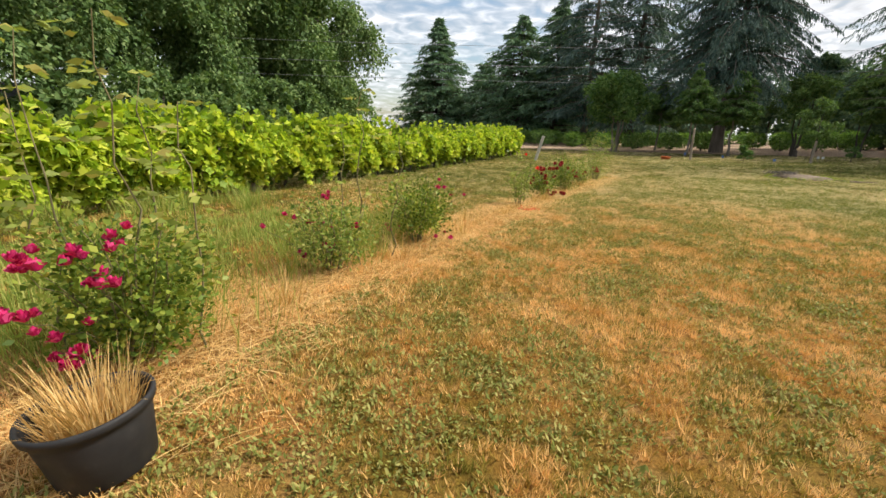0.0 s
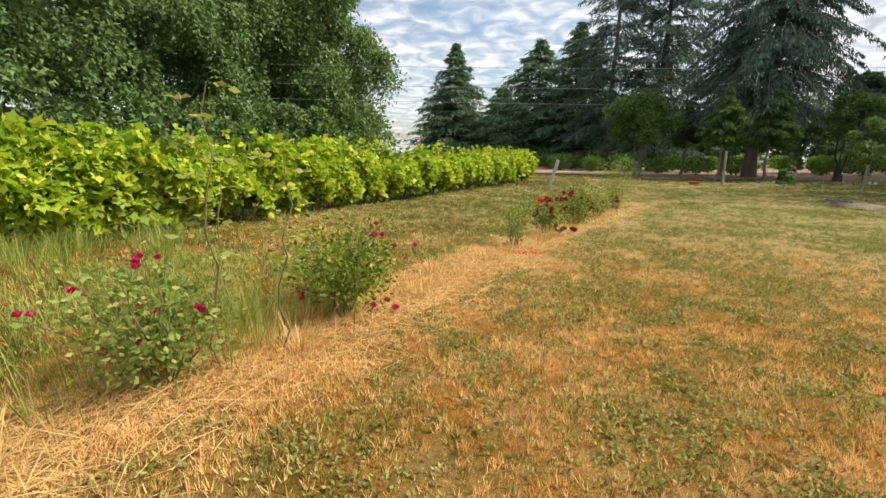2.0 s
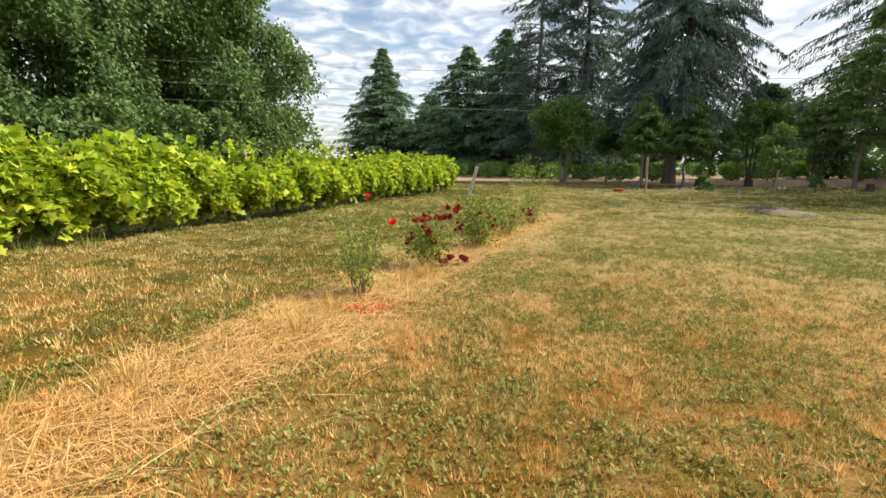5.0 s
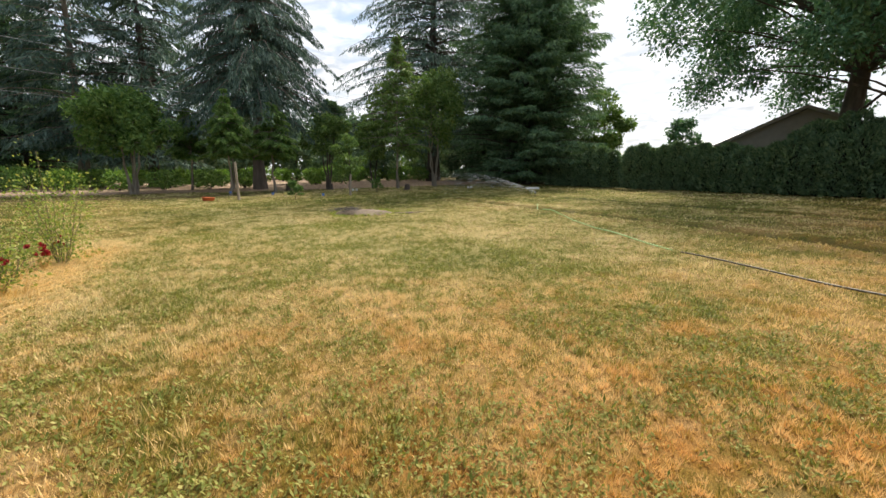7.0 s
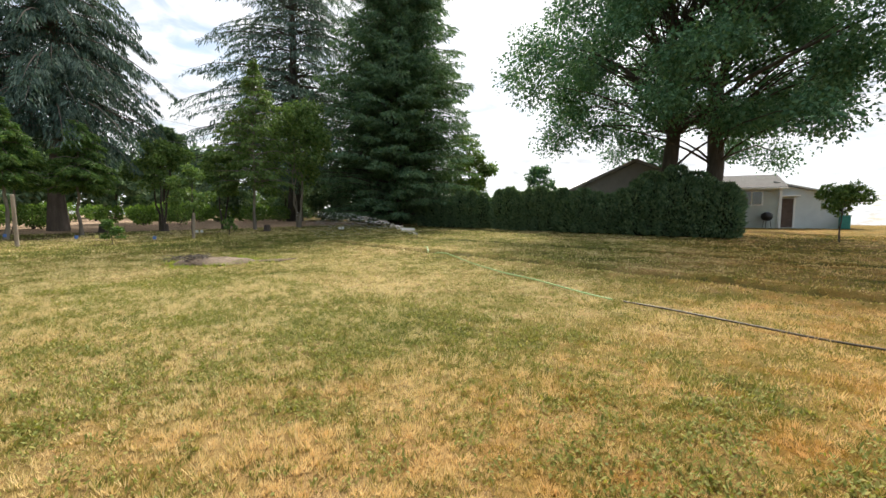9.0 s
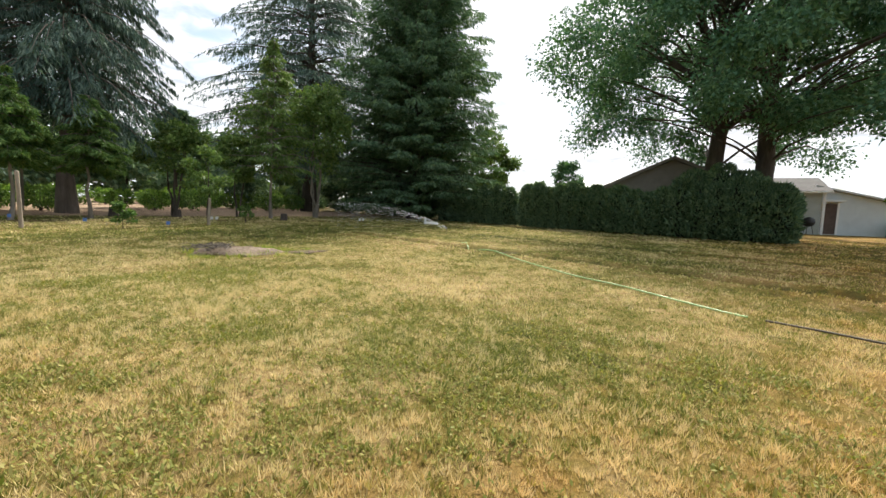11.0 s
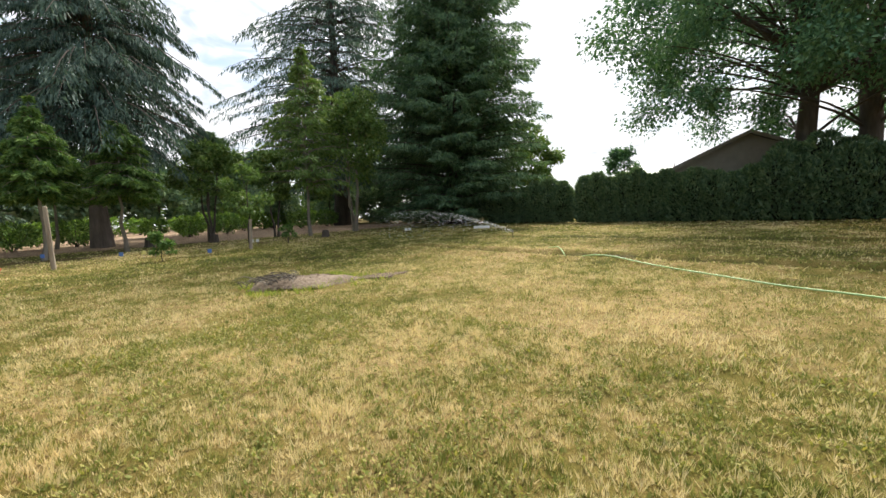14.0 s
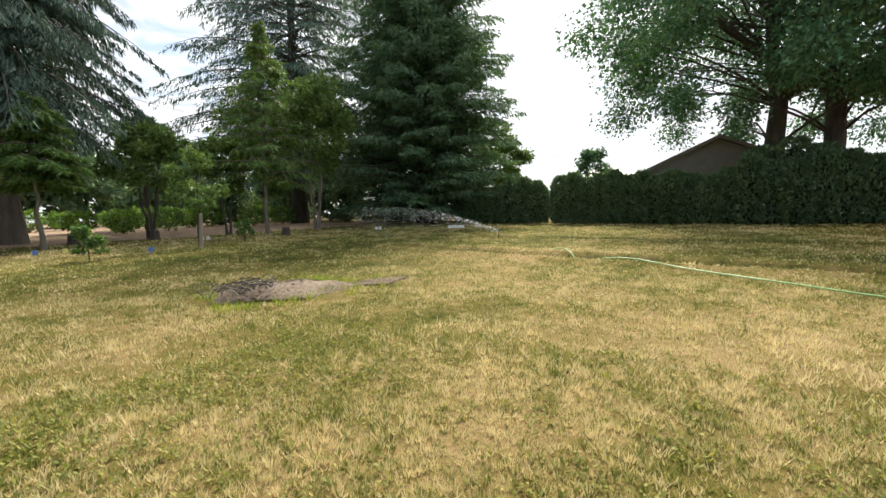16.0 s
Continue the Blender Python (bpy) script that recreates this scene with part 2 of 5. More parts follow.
mat_hedge = leaf_mat("hedge_leaves", [(0.1, (0.069, 0.120, 0.074)), (0.5, (0.130, 0.212, 0.123)), (0.9, (0.260, 0.342, 0.186))], 0.2, 0.6, 0.3, 0.5)
mat_bush = leaf_mat("berry_leaves", [(0.1, (0.066, 0.130, 0.034)), (0.5, (0.135, 0.240, 0.056)), (0.9, (0.260, 0.380, 0.100))], 0.35, 0.5, 0.3, 0.3)
# near-black colour standing in for the shade deep inside the hedge
mat_core_shade = plain_mat("inner_shade", [(0.3, (0.010, 0.014, 0.008)), (0.7, (0.022, 0.028, 0.014))], 8, 0.95)
mat_bark_grey = plain_mat("grey_bark", [(0.3, (0.075, 0.06, 0.05)), (0.55, (0.16, 0.13, 0.11)), (0.75, (0.26, 0.22, 0.19))], 5, 0.9, 0.9, 0.05, (1, 1, 0.2))
mat_bark = plain_mat("bark", [(0.3, (0.04, 0.033, 0.028)), (0.55, (0.085, 0.07, 0.058)), (0.75, (0.15, 0.125, 0.10))], 5, 0.9, 0.9, 0.05, (1, 1, 0.2))
mat_pale_bark = plain_mat("pale_bark", [(0.3, (0.12, 0.10, 0.08)), (0.55, (0.24, 0.21, 0.17)), (0.75, (0.36, 0.32, 0.27))], 6, 0.9, 0.6, 0.02, (1, 1, 0.2))
mat_cane = plain_mat("canes", [(0.3, (0.10, 0.09, 0.04)), (0.6, (0.2, 0.17, 0.08)), (0.8, (0.3, 0.22, 0.12))], 20, 0.7, 0.3, 0.003)
mat_wood = plain_mat("weathered_wood", [(0.3, (0.20, 0.16, 0.12)), (0.55, (0.36, 0.30, 0.24)), (0.75, (0.50, 0.45, 0.38))], 9, 0.85, 0.6, 0.01, (1, 1, 0.12))
mat_pale_wood = plain_mat("bleached_wood", [(0.3, (0.40, 0.36, 0.31)), (0.55, (0.58, 0.54, 0.48)), (0.75, (0.70, 0.67, 0.61))], 9, 0.85, 0.5, 0.01, (1, 1, 0.12))
mat_pot = plain_mat("black_plastic", [(0.3, (0.016, 0.016, 0.017)), (0.6, (0.03, 0.029, 0.029)), (0.8, (0.075, 0.068, 0.06))], 14, 0.6, 0.25, 0.002, None, 0, 0.22)
mat_earth = plain_mat("earth", [(0.3, (0.05, 0.036, 0.024)), (0.55, (0.12, 0.085, 0.055)), (0.75, (0.22, 0.16, 0.11))], 12, 0.95, 1.0, 0.02)
mat_ash = plain_mat("ashy_gravel", [(0.3, (0.07, 0.052, 0.036)), (0.5, (0.18, 0.135, 0.095)), (0.7, (0.32, 0.255, 0.185))], 14, 0.95, 1.0, 0.03)
mat_hose = plain_mat("green_hose", [(0.3, (0.27, 0.45, 0.18)), (0.7, (0.42, 0.62, 0.28))], 3, 0.4, 0.1, 0.001)
mat_hose_dark = plain_mat("brown_hose", [(0.3, (0.06, 0.05, 0.035)), (0.7, (0.14, 0.11, 0.08))], 3, 0.5, 0.1, 0.001)
mat_wall_grey = plain_mat("painted_siding", [(0.3, (0.40, 0.43, 0.40)), (0.7, (0.50, 0.53, 0.50))], 2, 0.7, 0.15, 0.004)
mat_wall_pale = plain_mat("pale_render", [(0.3, (0.52, 0.56, 0.57)), (0.7, (0.62, 0.66, 0.67))], 2, 0.75, 0.2, 0.004)
mat_wall_brown = plain_mat("brown_siding", [(0.3, (0.20, 0.175, 0.16)), (0.7, (0.27, 0.24, 0.22))], 2, 0.8, 0.2, 0.004)
mat_white = plain_mat("white_paint", [(0.3, (0.70, 0.70, 0.68)), (0.7, (0.82, 0.82, 0.80))], 6, 0.5, 0.1, 0.002)
mat_roof = plain_mat("asphalt_shingle", [(0.3, (0.07, 0.066, 0.062)), (0.7, (0.13, 0.125, 0.12))], 10, 0.9, 0.6, 0.01)
mat_roof_pale = plain_mat("pale_roof_sheet", [(0.3, (0.42, 0.42, 0.42)), (0.7, (0.55, 0.55, 0.54))], 3, 0.6, 0.2, 0.004)
mat_door = plain_mat("door_wood", [(0.3, (0.07, 0.045, 0.035)), (0.7, (0.13, 0.085, 0.065))], 5, 0.6, 0.2, 0.004)
mat_black = plain_mat("black_metal", [(0.3, (0.015, 0.015, 0.016)), (0.7, (0.04, 0.04, 0.042))], 8, 0.45, 0.1, 0.002)
mat_wire = plain_mat("grey_cable", [(0.3, (0.20, 0.20, 0.21)), (0.7, (0.30, 0.30, 0.31))], 3, 0.5, 0.05, 0.001)
mat_blue = plain_mat("blue_plastic", [(0.3, (0.08, 0.16, 0.45)), (0.7, (0.16, 0.28, 0.62))], 9, 0.5, 0.05, 0.001)
mat_yellow = plain_mat("yellow_plastic", [(0.3, (0.62, 0.55, 0.16)), (0.7, (0.8, 0.74, 0.35))], 9, 0.5, 0.05, 0.001)
mat_orange = plain_mat("orange_plastic", [(0.3, (0.50, 0.10, 0.03)), (0.7, (0.66, 0.17, 0.06))], 9, 0.5, 0.05, 0.001)
mat_teal = plain_mat("teal_plastic", [(0.3, (0.02, 0.16, 0.14)), (0.7, (0.05, 0.27, 0.23))], 9, 0.5, 0.05, 0.001)

mat_glass, g_nt, g_b = node_mat("window_glass")
g_b.inputs["Base Color"].default_value = (0.03, 0.035, 0.04, 1)
g_b.inputs["Roughness"].default_value = 0.06
g_b.inputs["Specular IOR Level"].default_value = 0.8

mat_water, wa_nt, wa_b = node_mat("water_drops")
wa_b.inputs["Base Color"].default_value = (0.9, 0.93, 0.95, 1)
wa_b.inputs["Roughness"].default_value = 0.15
wa_tr = wa_nt.nodes.new("ShaderNodeBsdfTranslucent")
wa_tr.inputs["Color"].default_value = (0.95, 0.97, 1, 1)
wa_mx = wa_nt.nodes.new("ShaderNodeMixShader")
wa_mx.inputs[0].default_value = 0.6
wa_nt.links.new(wa_b.outputs[0], wa_mx.inputs[1])
wa_nt.links.new(wa_tr.outputs[0], wa_mx.inputs[2])
wa_nt.links.new(wa_mx.outputs[0], wa_nt.nodes["Material Output"].inputs["Surface"])


def petal_mat(name, a, b, c):
    return leaf_mat(name, [(0.1, a), (0.5, b), (0.9, c)], 0.3, 0.5, 0.2, 20)


mat_petal_pink = petal_mat("magenta_petals", (0.30, 0.008, 0.06), (0.58, 0.022, 0.14), (0.78, 0.12, 0.31))
mat_petal_red = petal_mat("scarlet_petals", (0.55, 0.015, 0.015), (0.80, 0.035, 0.03), (0.9, 0.10, 0.07))
mat_petal_dark = petal_mat("dark_red_petals", (0.16, 0.010, 0.015), (0.32, 0.022, 0.035), (0.48, 0.08, 0.09))


# ---- shared builders ----
rng = np.random.default_rng(7)


def softplus(u):
    return 2 * np.log1p(np.exp(np.minimum(u, 45) / 2))


RUTS = [((17.0, 21.0), (16.2, 17.9), (15.5, 15.2), (14.75, 12.0), (14.2, 10.0), (13.3, 7.7), (12.2, 4.9), (10.4, 1.0), (8.0, -3.0)),
        ((21.5, 20.0), (20.6, 14.0), (19.2, 8.0), (17.6, 3.0), (15.0, -2.0))]


def near_line(x, y, pts):
    best = np.full(np.shape(x), 1e9)
    for (ax, ay), (bx, by) in zip(pts[:-1], pts[1:]):
        dx, dy = bx - ax, by - ay
        k = np.clip(((x - ax) * dx + (y - ay) * dy) / (dx * dx + dy * dy), 0, 1)
        best = np.minimum(best, np.hypot(x - ax - k * dx, y - ay - k * dy))
    return best


def patches(x, y, size, seed):
    """Smooth random patches between 0 and 1, about size metres across."""
    u, v = np.asarray(x, float) / size, np.asarray(y, float) / size
    i, j = np.floor(u), np.floor(v)
    a, b = u - i, v - j
    a, b = a * a * (3 - 2 * a), b * b * (3 - 2 * b)

    def corner(p, q):
        w = np.sin(p * 127.1 + q * 311.7 + seed * 17.3) * 43758.5453
        return w - np.floor(w)
    return (corner(i, j) * (1 - a) + corner(i + 1, j) * a) * (1 - b) + (corner(i, j + 1) * (1 - a) + corner(i + 1, j + 1) * a) * b


def mottle(x, y):
    """Where the lawn is dry and tufted (1) or low and green (0)."""
    return 0.24 * patches(x, y, 0.9, 1) + 0.24 * patches(x + 0.3 * y, y - 0.2 * x, 0.31, 2) + 0.30 * patches(x - 0.4 * y, y, 0.13, 3) + 0.22 * patches(x, y + 0.3 * x, 0.06, 4)


def lay(x, y):
    """The height of the ground: level near the roses, rising gently towards the trees and the houses, with two shallow ruts."""
    x, y = np.asarray(x, float), np.asarray(y, float)
    z = 0.038 * softplus(x - 8) + 0.012 * softplus(y - 15)
    for pts, deep in zip(RUTS, (0.22, 0.09)):
        d = near_line(x, y, pts)
        z = z - deep * np.exp(-(d / 0.22) ** 2) + 0.4 * deep * np.exp(-((d - 0.6) / 0.3) ** 2)
    return z


def gz(x, y):
    return float(lay(x, y))


def np_mesh(name, verts, faces, mat, parent=None, attrs=None, smooth=False):
    """A mesh from arrays: verts (n, 3), faces (m, k)."""
    me = bpy.data.meshes.new(name)
    verts, faces = np.asarray(verts, np.float32), np.asarray(faces, np.int32)
    m, k = faces.shape
    me.vertices.add(len(verts))
    me.vertices.foreach_set("co", verts.ravel())
    me.loops.add(m * k)
    me.loops.foreach_set("vertex_index", faces.ravel())
    me.polygons.add(m)
    me.polygons.foreach_set("loop_start", np.arange(0, m * k, k, dtype=np.int32))
    me.polygons.foreach_set("loop_total", np.full(m, k, np.int32))
    if smooth:
        me.polygons.foreach_set("use_smooth", np.ones(m, bool))
    for key, vals in (attrs or {}).items():
        at = me.attributes.new(key, "FLOAT", "POINT")
        at.data.foreach_set("value", np.asarray(vals, np.float32))
    me.update(calc_edges=True)
    me.materials.append(mat)
    ob = new(name, me)
    ob.parent = parent
    return ob


def part(name, bm, mat, parent=None, label="", smooth=False):
    me = bpy.data.meshes.new(name)
    bm.to_mesh(me)
    bm.free()
    me.materials.append(mat)
    if smooth:
        for p in me.polygons:
            p.use_smooth = True
    ob = new(name, me)
    ob.parent = parent
    if label:
        ob["label"] = label
    return ob


def unit(v):
    return v / np.maximum(np.linalg.norm(v, axis=-1, keepdims=True), 1e-9)


def leaf_faces(at, along, length, width, fold=0.15, r=None):
    """Leaves as folded diamonds: at = stalk ends (n, 3), along = directions."""
    r = rng if r is None else r
    n = len(at)
    a = unit(along)
    side = unit(np.cross(a, unit(r.normal(size=(n, 3)))))
    nor = np.cross(a, side)
    L, W = np.broadcast_to(length, n)[:, None], np.broadcast_to(width, n)[:, None]
    mid = at + a * L * 0.45
    v = np.stack([at, mid + side * W / 2 + nor * L * fold, at + a * L, mid - side * W / 2 + nor * L * fold], 1).reshape(-1, 3)
    f = np.arange(4 * n).reshape(n, 4)
    return v, f


def spray_faces(at, along, length, width, r):
    """Needle sprays as slim triangles that hang from their bough."""
    n = len(at)
    a = unit(along)
    side = unit(np.cross(a, unit(r.normal(size=(n, 3)))))
    L, W = np.broadcast_to(length, n)[:, None], np.broadcast_to(width, n)[:, None]
    v = np.stack([at - side * W / 2, at + side * W / 2, at + a * L], 1).reshape(-1, 3)
    return v, np.arange(3 * n).reshape(n, 3)


def lobed_faces(at, along, size, r):
    """Broad lobed leaves of six points round a stalk end, cupped."""
    n = len(at)
    a = unit(along)
    side = unit(np.cross(a, unit(r.normal(size=(n, 3)))))
    nor = np.cross(a, side)
    S = np.broadcast_to(size, n)[:, None]
    pts = [(0, 0, 0), (0.30, 0.48, 0.10), (0.72, 0.40, 0.02), (1.0, 0, -0.12), (0.72, -0.40, 0.02), (0.30, -0.48, 0.10)]
    v = np.stack([at + a * S * p + side * S * q + nor * S * h for p, q, h in pts], 1).reshape(-1, 3)
    return v, np.arange(6 * n).reshape(n, 6)


def jagged_faces(at, along, size, r):
    """Vine leaves: a toothed five-lobed outline, cupped and drooping at the tip."""
    n = len(at)
    a = unit(along)
    side = unit(np.cross(a, unit(r.normal(size=(n, 3)))))
    nor = np.cross(a, side)
    S = np.broadcast_to(size, n)[:, None]
    half = [(0.06, 0.40, 0.08), (0.40, 0.26, 0.02), (0.58, 0.50, 0.06), (0.72, 0.20, -0.04)]
    pts = [(0, 0, 0)] + half + [(1.05, 0, -0.14)] + [(p, -q, e) for p, q, e in half[::-1]]
    v = np.stack([at + a * S * p + side * S * q + nor * S * e for p, q, e in pts], 1).reshape(-1, 3)
    k = len(pts)
    return v, np.arange(k * n).reshape(n, k)


def tubes(paths, radii, sides=6):
    """Tapered tubes along paths, as one array mesh. paths: list of (k, 3); radii: list of (k,)."""
    V, F, o = [], [], 0
    for p, rad in zip(paths, radii):
        p, rad = np.asarray(p, float), np.asarray(rad, float)
        k = len(p)
        d = unit(np.gradient(p, axis=0))
        ref = np.where(np.abs(d[:, 2:3]) < 0.9, [[0, 0, 1.0]], [[1.0, 0, 0]])
        u = unit(np.cross(d, ref))
        w = np.cross(d, u)
        ang = np.linspace(0, 2 * np.pi, sides, endpoint=False)
        ring = p[:, None] + rad[:, None, None] * (u[:, None] * np.cos(ang)[None, :, None] + w[:, None] * np.sin(ang)[None, :, None])
        V.append(ring.reshape(-1, 3))
        i, j = np.meshgrid(np.arange(k - 1), np.arange(sides), indexing="ij")
        j2 = (j + 1) % sides
        F.append(np.stack([i * sides + j, i * sides + j2, (i + 1) * sides + j2, (i + 1) * sides + j], -1).reshape(-1, 4) + o)
        o += k * sides
    return np.concatenate(V), np.concatenate(F)


def bend(start, end, sag=0.0, wobble=0.0, k=7, r=None):
    r = rng if r is None else r
    s = np.linspace(0, 1, k)[:, None]
    p = np.asarray(start) * (1 - s) + np.asarray(end) * s
    p[:, 2] += sag * 4 * (s * (1 - s))[:, 0]
    if wobble:
        p[1:-1] += r.normal(size=(k - 2, 3)) * wobble
    return p


def box(bm, x0, x1, y0, y1, z0, z1, bevel=0.0):
    """A box added to bm, its edges a little rounded."""
    vs = [bm.verts.new(c) for c in ((x0, y0, z0), (x1, y0, z0), (x1, y1, z0), (x0, y1, z0), (x0, y0, z1), (x1, y0, z1), (x1, y1, z1), (x0, y1, z1))]
    fs = [bm.faces.new([vs[i] for i in q]) for q in ((3, 2, 1, 0), (4, 5, 6, 7), (0, 1, 5, 4), (1, 2, 6, 5), (2, 3, 7, 6), (3, 0, 4, 7))]
    if bevel:
        es = list({e for f in fs for e in f.edges})
        bmesh.ops.bevel(bm, geom=es, offset=bevel, segments=2, affect="EDGES", profile=0.5)


def box_part(name, dims, mat, parent, bevel=0.01, label=""):
    bm = bmesh.new()
    box(bm, *dims, bevel)
    return part(name, bm, mat, parent, label)


def thing(name, loc, label, category, group="", rz=0.0):
    ob = new(name)
    ob.matrix_world = pose(*loc, 0, 0, rz)
    return tagged(ob, label, category, group)


# ---- ground ----
def steps(a, b, fine, far):
    core = np.arange(a, b + 1e-6, fine)
    out, grow, d = [], fine, 0.0
    while d < far:
        grow *= 1.22
        d += grow
        out.append(d)
    out = np.array(out)
    return np.concatenate([(a - out)[::-1], core, b + out])


def soil_mask(x, y):
    """1 on the bare earth beyond the tree line, falling to 0 on the lawn."""
    edge = np.interp(x, [-60, 0, 8, 16, 28, 34, 36], [38, 38, 39.2, 36.4, 32.9, 32.5, 60])
    return np.clip((y - edge) / 1.2 + 0.5, 0, 1) * np.clip((110 - y) / 10, 0, 1)


def litter_mask(x, y):
    edge = np.interp(x, [-60, 0, 8, 16, 28, 34], [28, 28, 27, 28, 27.5, 27])
    hedge = np.clip(1 - np.abs(x - (28.0 + (y - 4.5) * 0.17)) / 0.7, 0, 1) * (y > 3) * (y < 28)
    rut = sum(np.exp(-(near_line(x, y, p) / 0.27) ** 2) for p in RUTS[:1])
    return np.maximum(np.maximum(np.clip((y - edge) / 5, 0, 1), hedge * 0.8), rut)


ROSES = [(-2.45, 1.25), (-2.12, 3.27), (-1.6, 4.72), (-0.43, 8.4), (0.03, 9.95), (0.65, 11.6), (1.2, 13.08), (1.83, 14.9)]
ROSE_LINE = [(-2.9, -3.0)] + ROSES + [(2.3, 16.4)]


def dry_mask(x, y):
    """How much drier than the lawn's mean: straw along the roses, greener by the sprinkler and between roses and vines."""
    d = near_line(x, y, ROSE_LINE)
    dry = 0.30 * np.exp(-(d / 0.75) ** 2)
    dry = dry - 0.16 * np.exp(-(((x - 15) / 9) ** 2 + ((y - 24) / 3.2) ** 2))
    vine_side = (x < np.interp(y, [p[1] for p in ROSE_LINE], [p[0] for p in ROSE_LINE]) - 0.6)
    dry = dry - 0.20 * vine_side
    for pts in RUTS:
        dry = dry - 0.45 * np.exp(-(near_line(x, y, pts) / 0.28) ** 2)
    far = np.clip((np.hypot(x - 2, y - 6) - 9) / 12, 0, 1)
    return dry - 0.07 * far


def rust_mask(x, y):
    return np.clip(0.95 - np.clip((y - 5.5) / 6, 0, 1) * 0.75 - np.clip((x - 4) / 5, 0, 1) * 0.4, 0.04, 1)


gx, gy = steps(-10, 34, 0.25, 2200), steps(-6, 44, 0.25, 2200)
X, Y = np.meshgrid(gx, gy, indexing="ij")
Z = lay(X, Y) + 0.018 * np.sin(X * 1.7 + np.sin(Y * 1.1) * 1.4) * np.cos(Y * 1.3 + np.sin(X * 0.7))
ni, nj = X.shape
gi = np.arange(ni * nj).reshape(ni, nj)
gf = np.stack([gi[:-1, :-1], gi[1:, :-1], gi[1:, 1:], gi[:-1, 1:]], -1).reshape(-1, 4)
gxy = X.ravel(), Y.ravel()
ground = np_mesh("ground", np.stack([X.ravel(), Y.ravel(), Z.ravel()], 1), gf, mat_turf,
                 attrs={"soil": soil_mask(*gxy), "litter": litter_mask(*gxy), "dry": dry_mask(*gxy), "rust": rust_mask(*gxy)}, smooth=True)
tagged(ground, "dry patchy lawn with straw-coloured and green grass and bare earth under trees", "ground", kind="structure")


def surf(x, y):
    return lay(x, y) + 0.018 * np.sin(x * 1.7 + np.sin(y * 1.1) * 1.4) * np.cos(y * 1.3 + np.sin(x * 0.7))


LAWN_WALK = [(-0.1, -0.7), (0.4, 2.5), (1.1, 4.5), (2.3, 7.0), (3.2, 9.0), (4.0, 11.5), (5.2, 14.5)]


def scatter(n, x0, x1, y0, y1, near, far, keep):
    x, y = rng.uniform(x0, x1, n), rng.uniform(y0, y1, n)
    d = near_line(x, y, LAWN_WALK)
    ok = (d >= near) & (d < far) & keep(x, y)
    return x[ok], y[ok]


def blades(x, y, h, w, lean, per, spread, vary):
    """Short grass in clumps: each clump shares a height and a dryness."""
    m = len(x)
    tall = h * rng.uniform(0.55, 1.35, m) * (1 + 0.35 * np.sin(x * 3.1 + 2 * np.sin(y * 1.3)) * np.sin(y * 2.7))
    mo = mottle(x, y) - 0.5
    tall = tall * np.clip(1 + 1.7 * mo, 0.5, 1.6)
    tint = rng.normal(0, vary, m) + 1.2 * mo
    x, y, tall, tint = np.repeat(x, per), np.repeat(y, per), np.repeat(tall, per), np.repeat(tint, per)
    n = len(x)
    ang, la = rng.uniform(0, 2 * np.pi, n), rng.uniform(0, 2 * np.pi, n)
    off = spread * np.sqrt(rng.uniform(0, 1, n))
    x, y = x + np.cos(la) * off, y + np.sin(la) * off
    z = surf(x, y)
    hh = tall * rng.uniform(0.5, 1.2, n)
    le = hh * lean * rng.uniform(0.2, 1.4, n)
    ww = w * rng.uniform(0.6, 1.3, n)
    a = np.stack([x - np.cos(ang) * ww / 2, y - np.sin(ang) * ww / 2, z - 0.004], 1)
    b = np.stack([x + np.cos(ang) * ww / 2, y + np.sin(ang) * ww / 2, z - 0.004], 1)
    c = np.stack([x + np.cos(la) * le, y + np.sin(la) * le, z + hh], 1)
    return np.stack([a, b, c], 1).reshape(-1, 3), x, y, tint


# ---- lawn grass in three zones ----
def in_lawn(x, y):
    return (soil_mask(x, y) < 0.3) & (near_line(x, y, RUTS[0]) > 0.3) & (np.hypot(x - 10.15, y - 19.15) > 1.0 + 0.35 * np.sin(3 * np.arctan2(y - 19.15, x - 10.15)))


sets = []
for n, x0, x1, y0, y1, near, far, h, w, lean, per, spread, vary in ((150000, -3.2, 9, -1.2, 18, 0, 3.6, 0.042, 0.0075, 0.65, 8, 0.017, 0.30), (150000, -7.5, 15, -3, 24, 3.6, 9.0, 0.045, 0.013, 0.7, 5, 0.04, 0.20),
                                                               (160000, -9, 28, -6, 33, 9.0, 20, 0.042, 0.036, 0.9, 2, 0.07, 0.07), (80000, -14, 34, -12, 42, 20, 40, 0.04, 0.09, 0.9, 2, 0.14, 0.04)):
    gx_, gy_ = scatter(n, x0, x1, y0, y1, near, far, in_lawn)
    sets.append(blades(gx_, gy_, h, w, lean, per, spread, vary))
bv = np.concatenate([s[0] for s in sets])
bx, by, bt = (np.concatenate([s[q] for s in sets]) for q in (1, 2, 3))
lawn = np_mesh("lawn_grass", bv, np.arange(len(bv)).reshape(-1, 3), mat_blade, attrs={"dry": np.repeat(dry_mask(bx, by) + bt, 3), "rust": np.repeat(rust_mask(bx, by), 3)})
tagged(lawn, "short mown grass, parched to straw with green patches", "grass", kind="stuff")

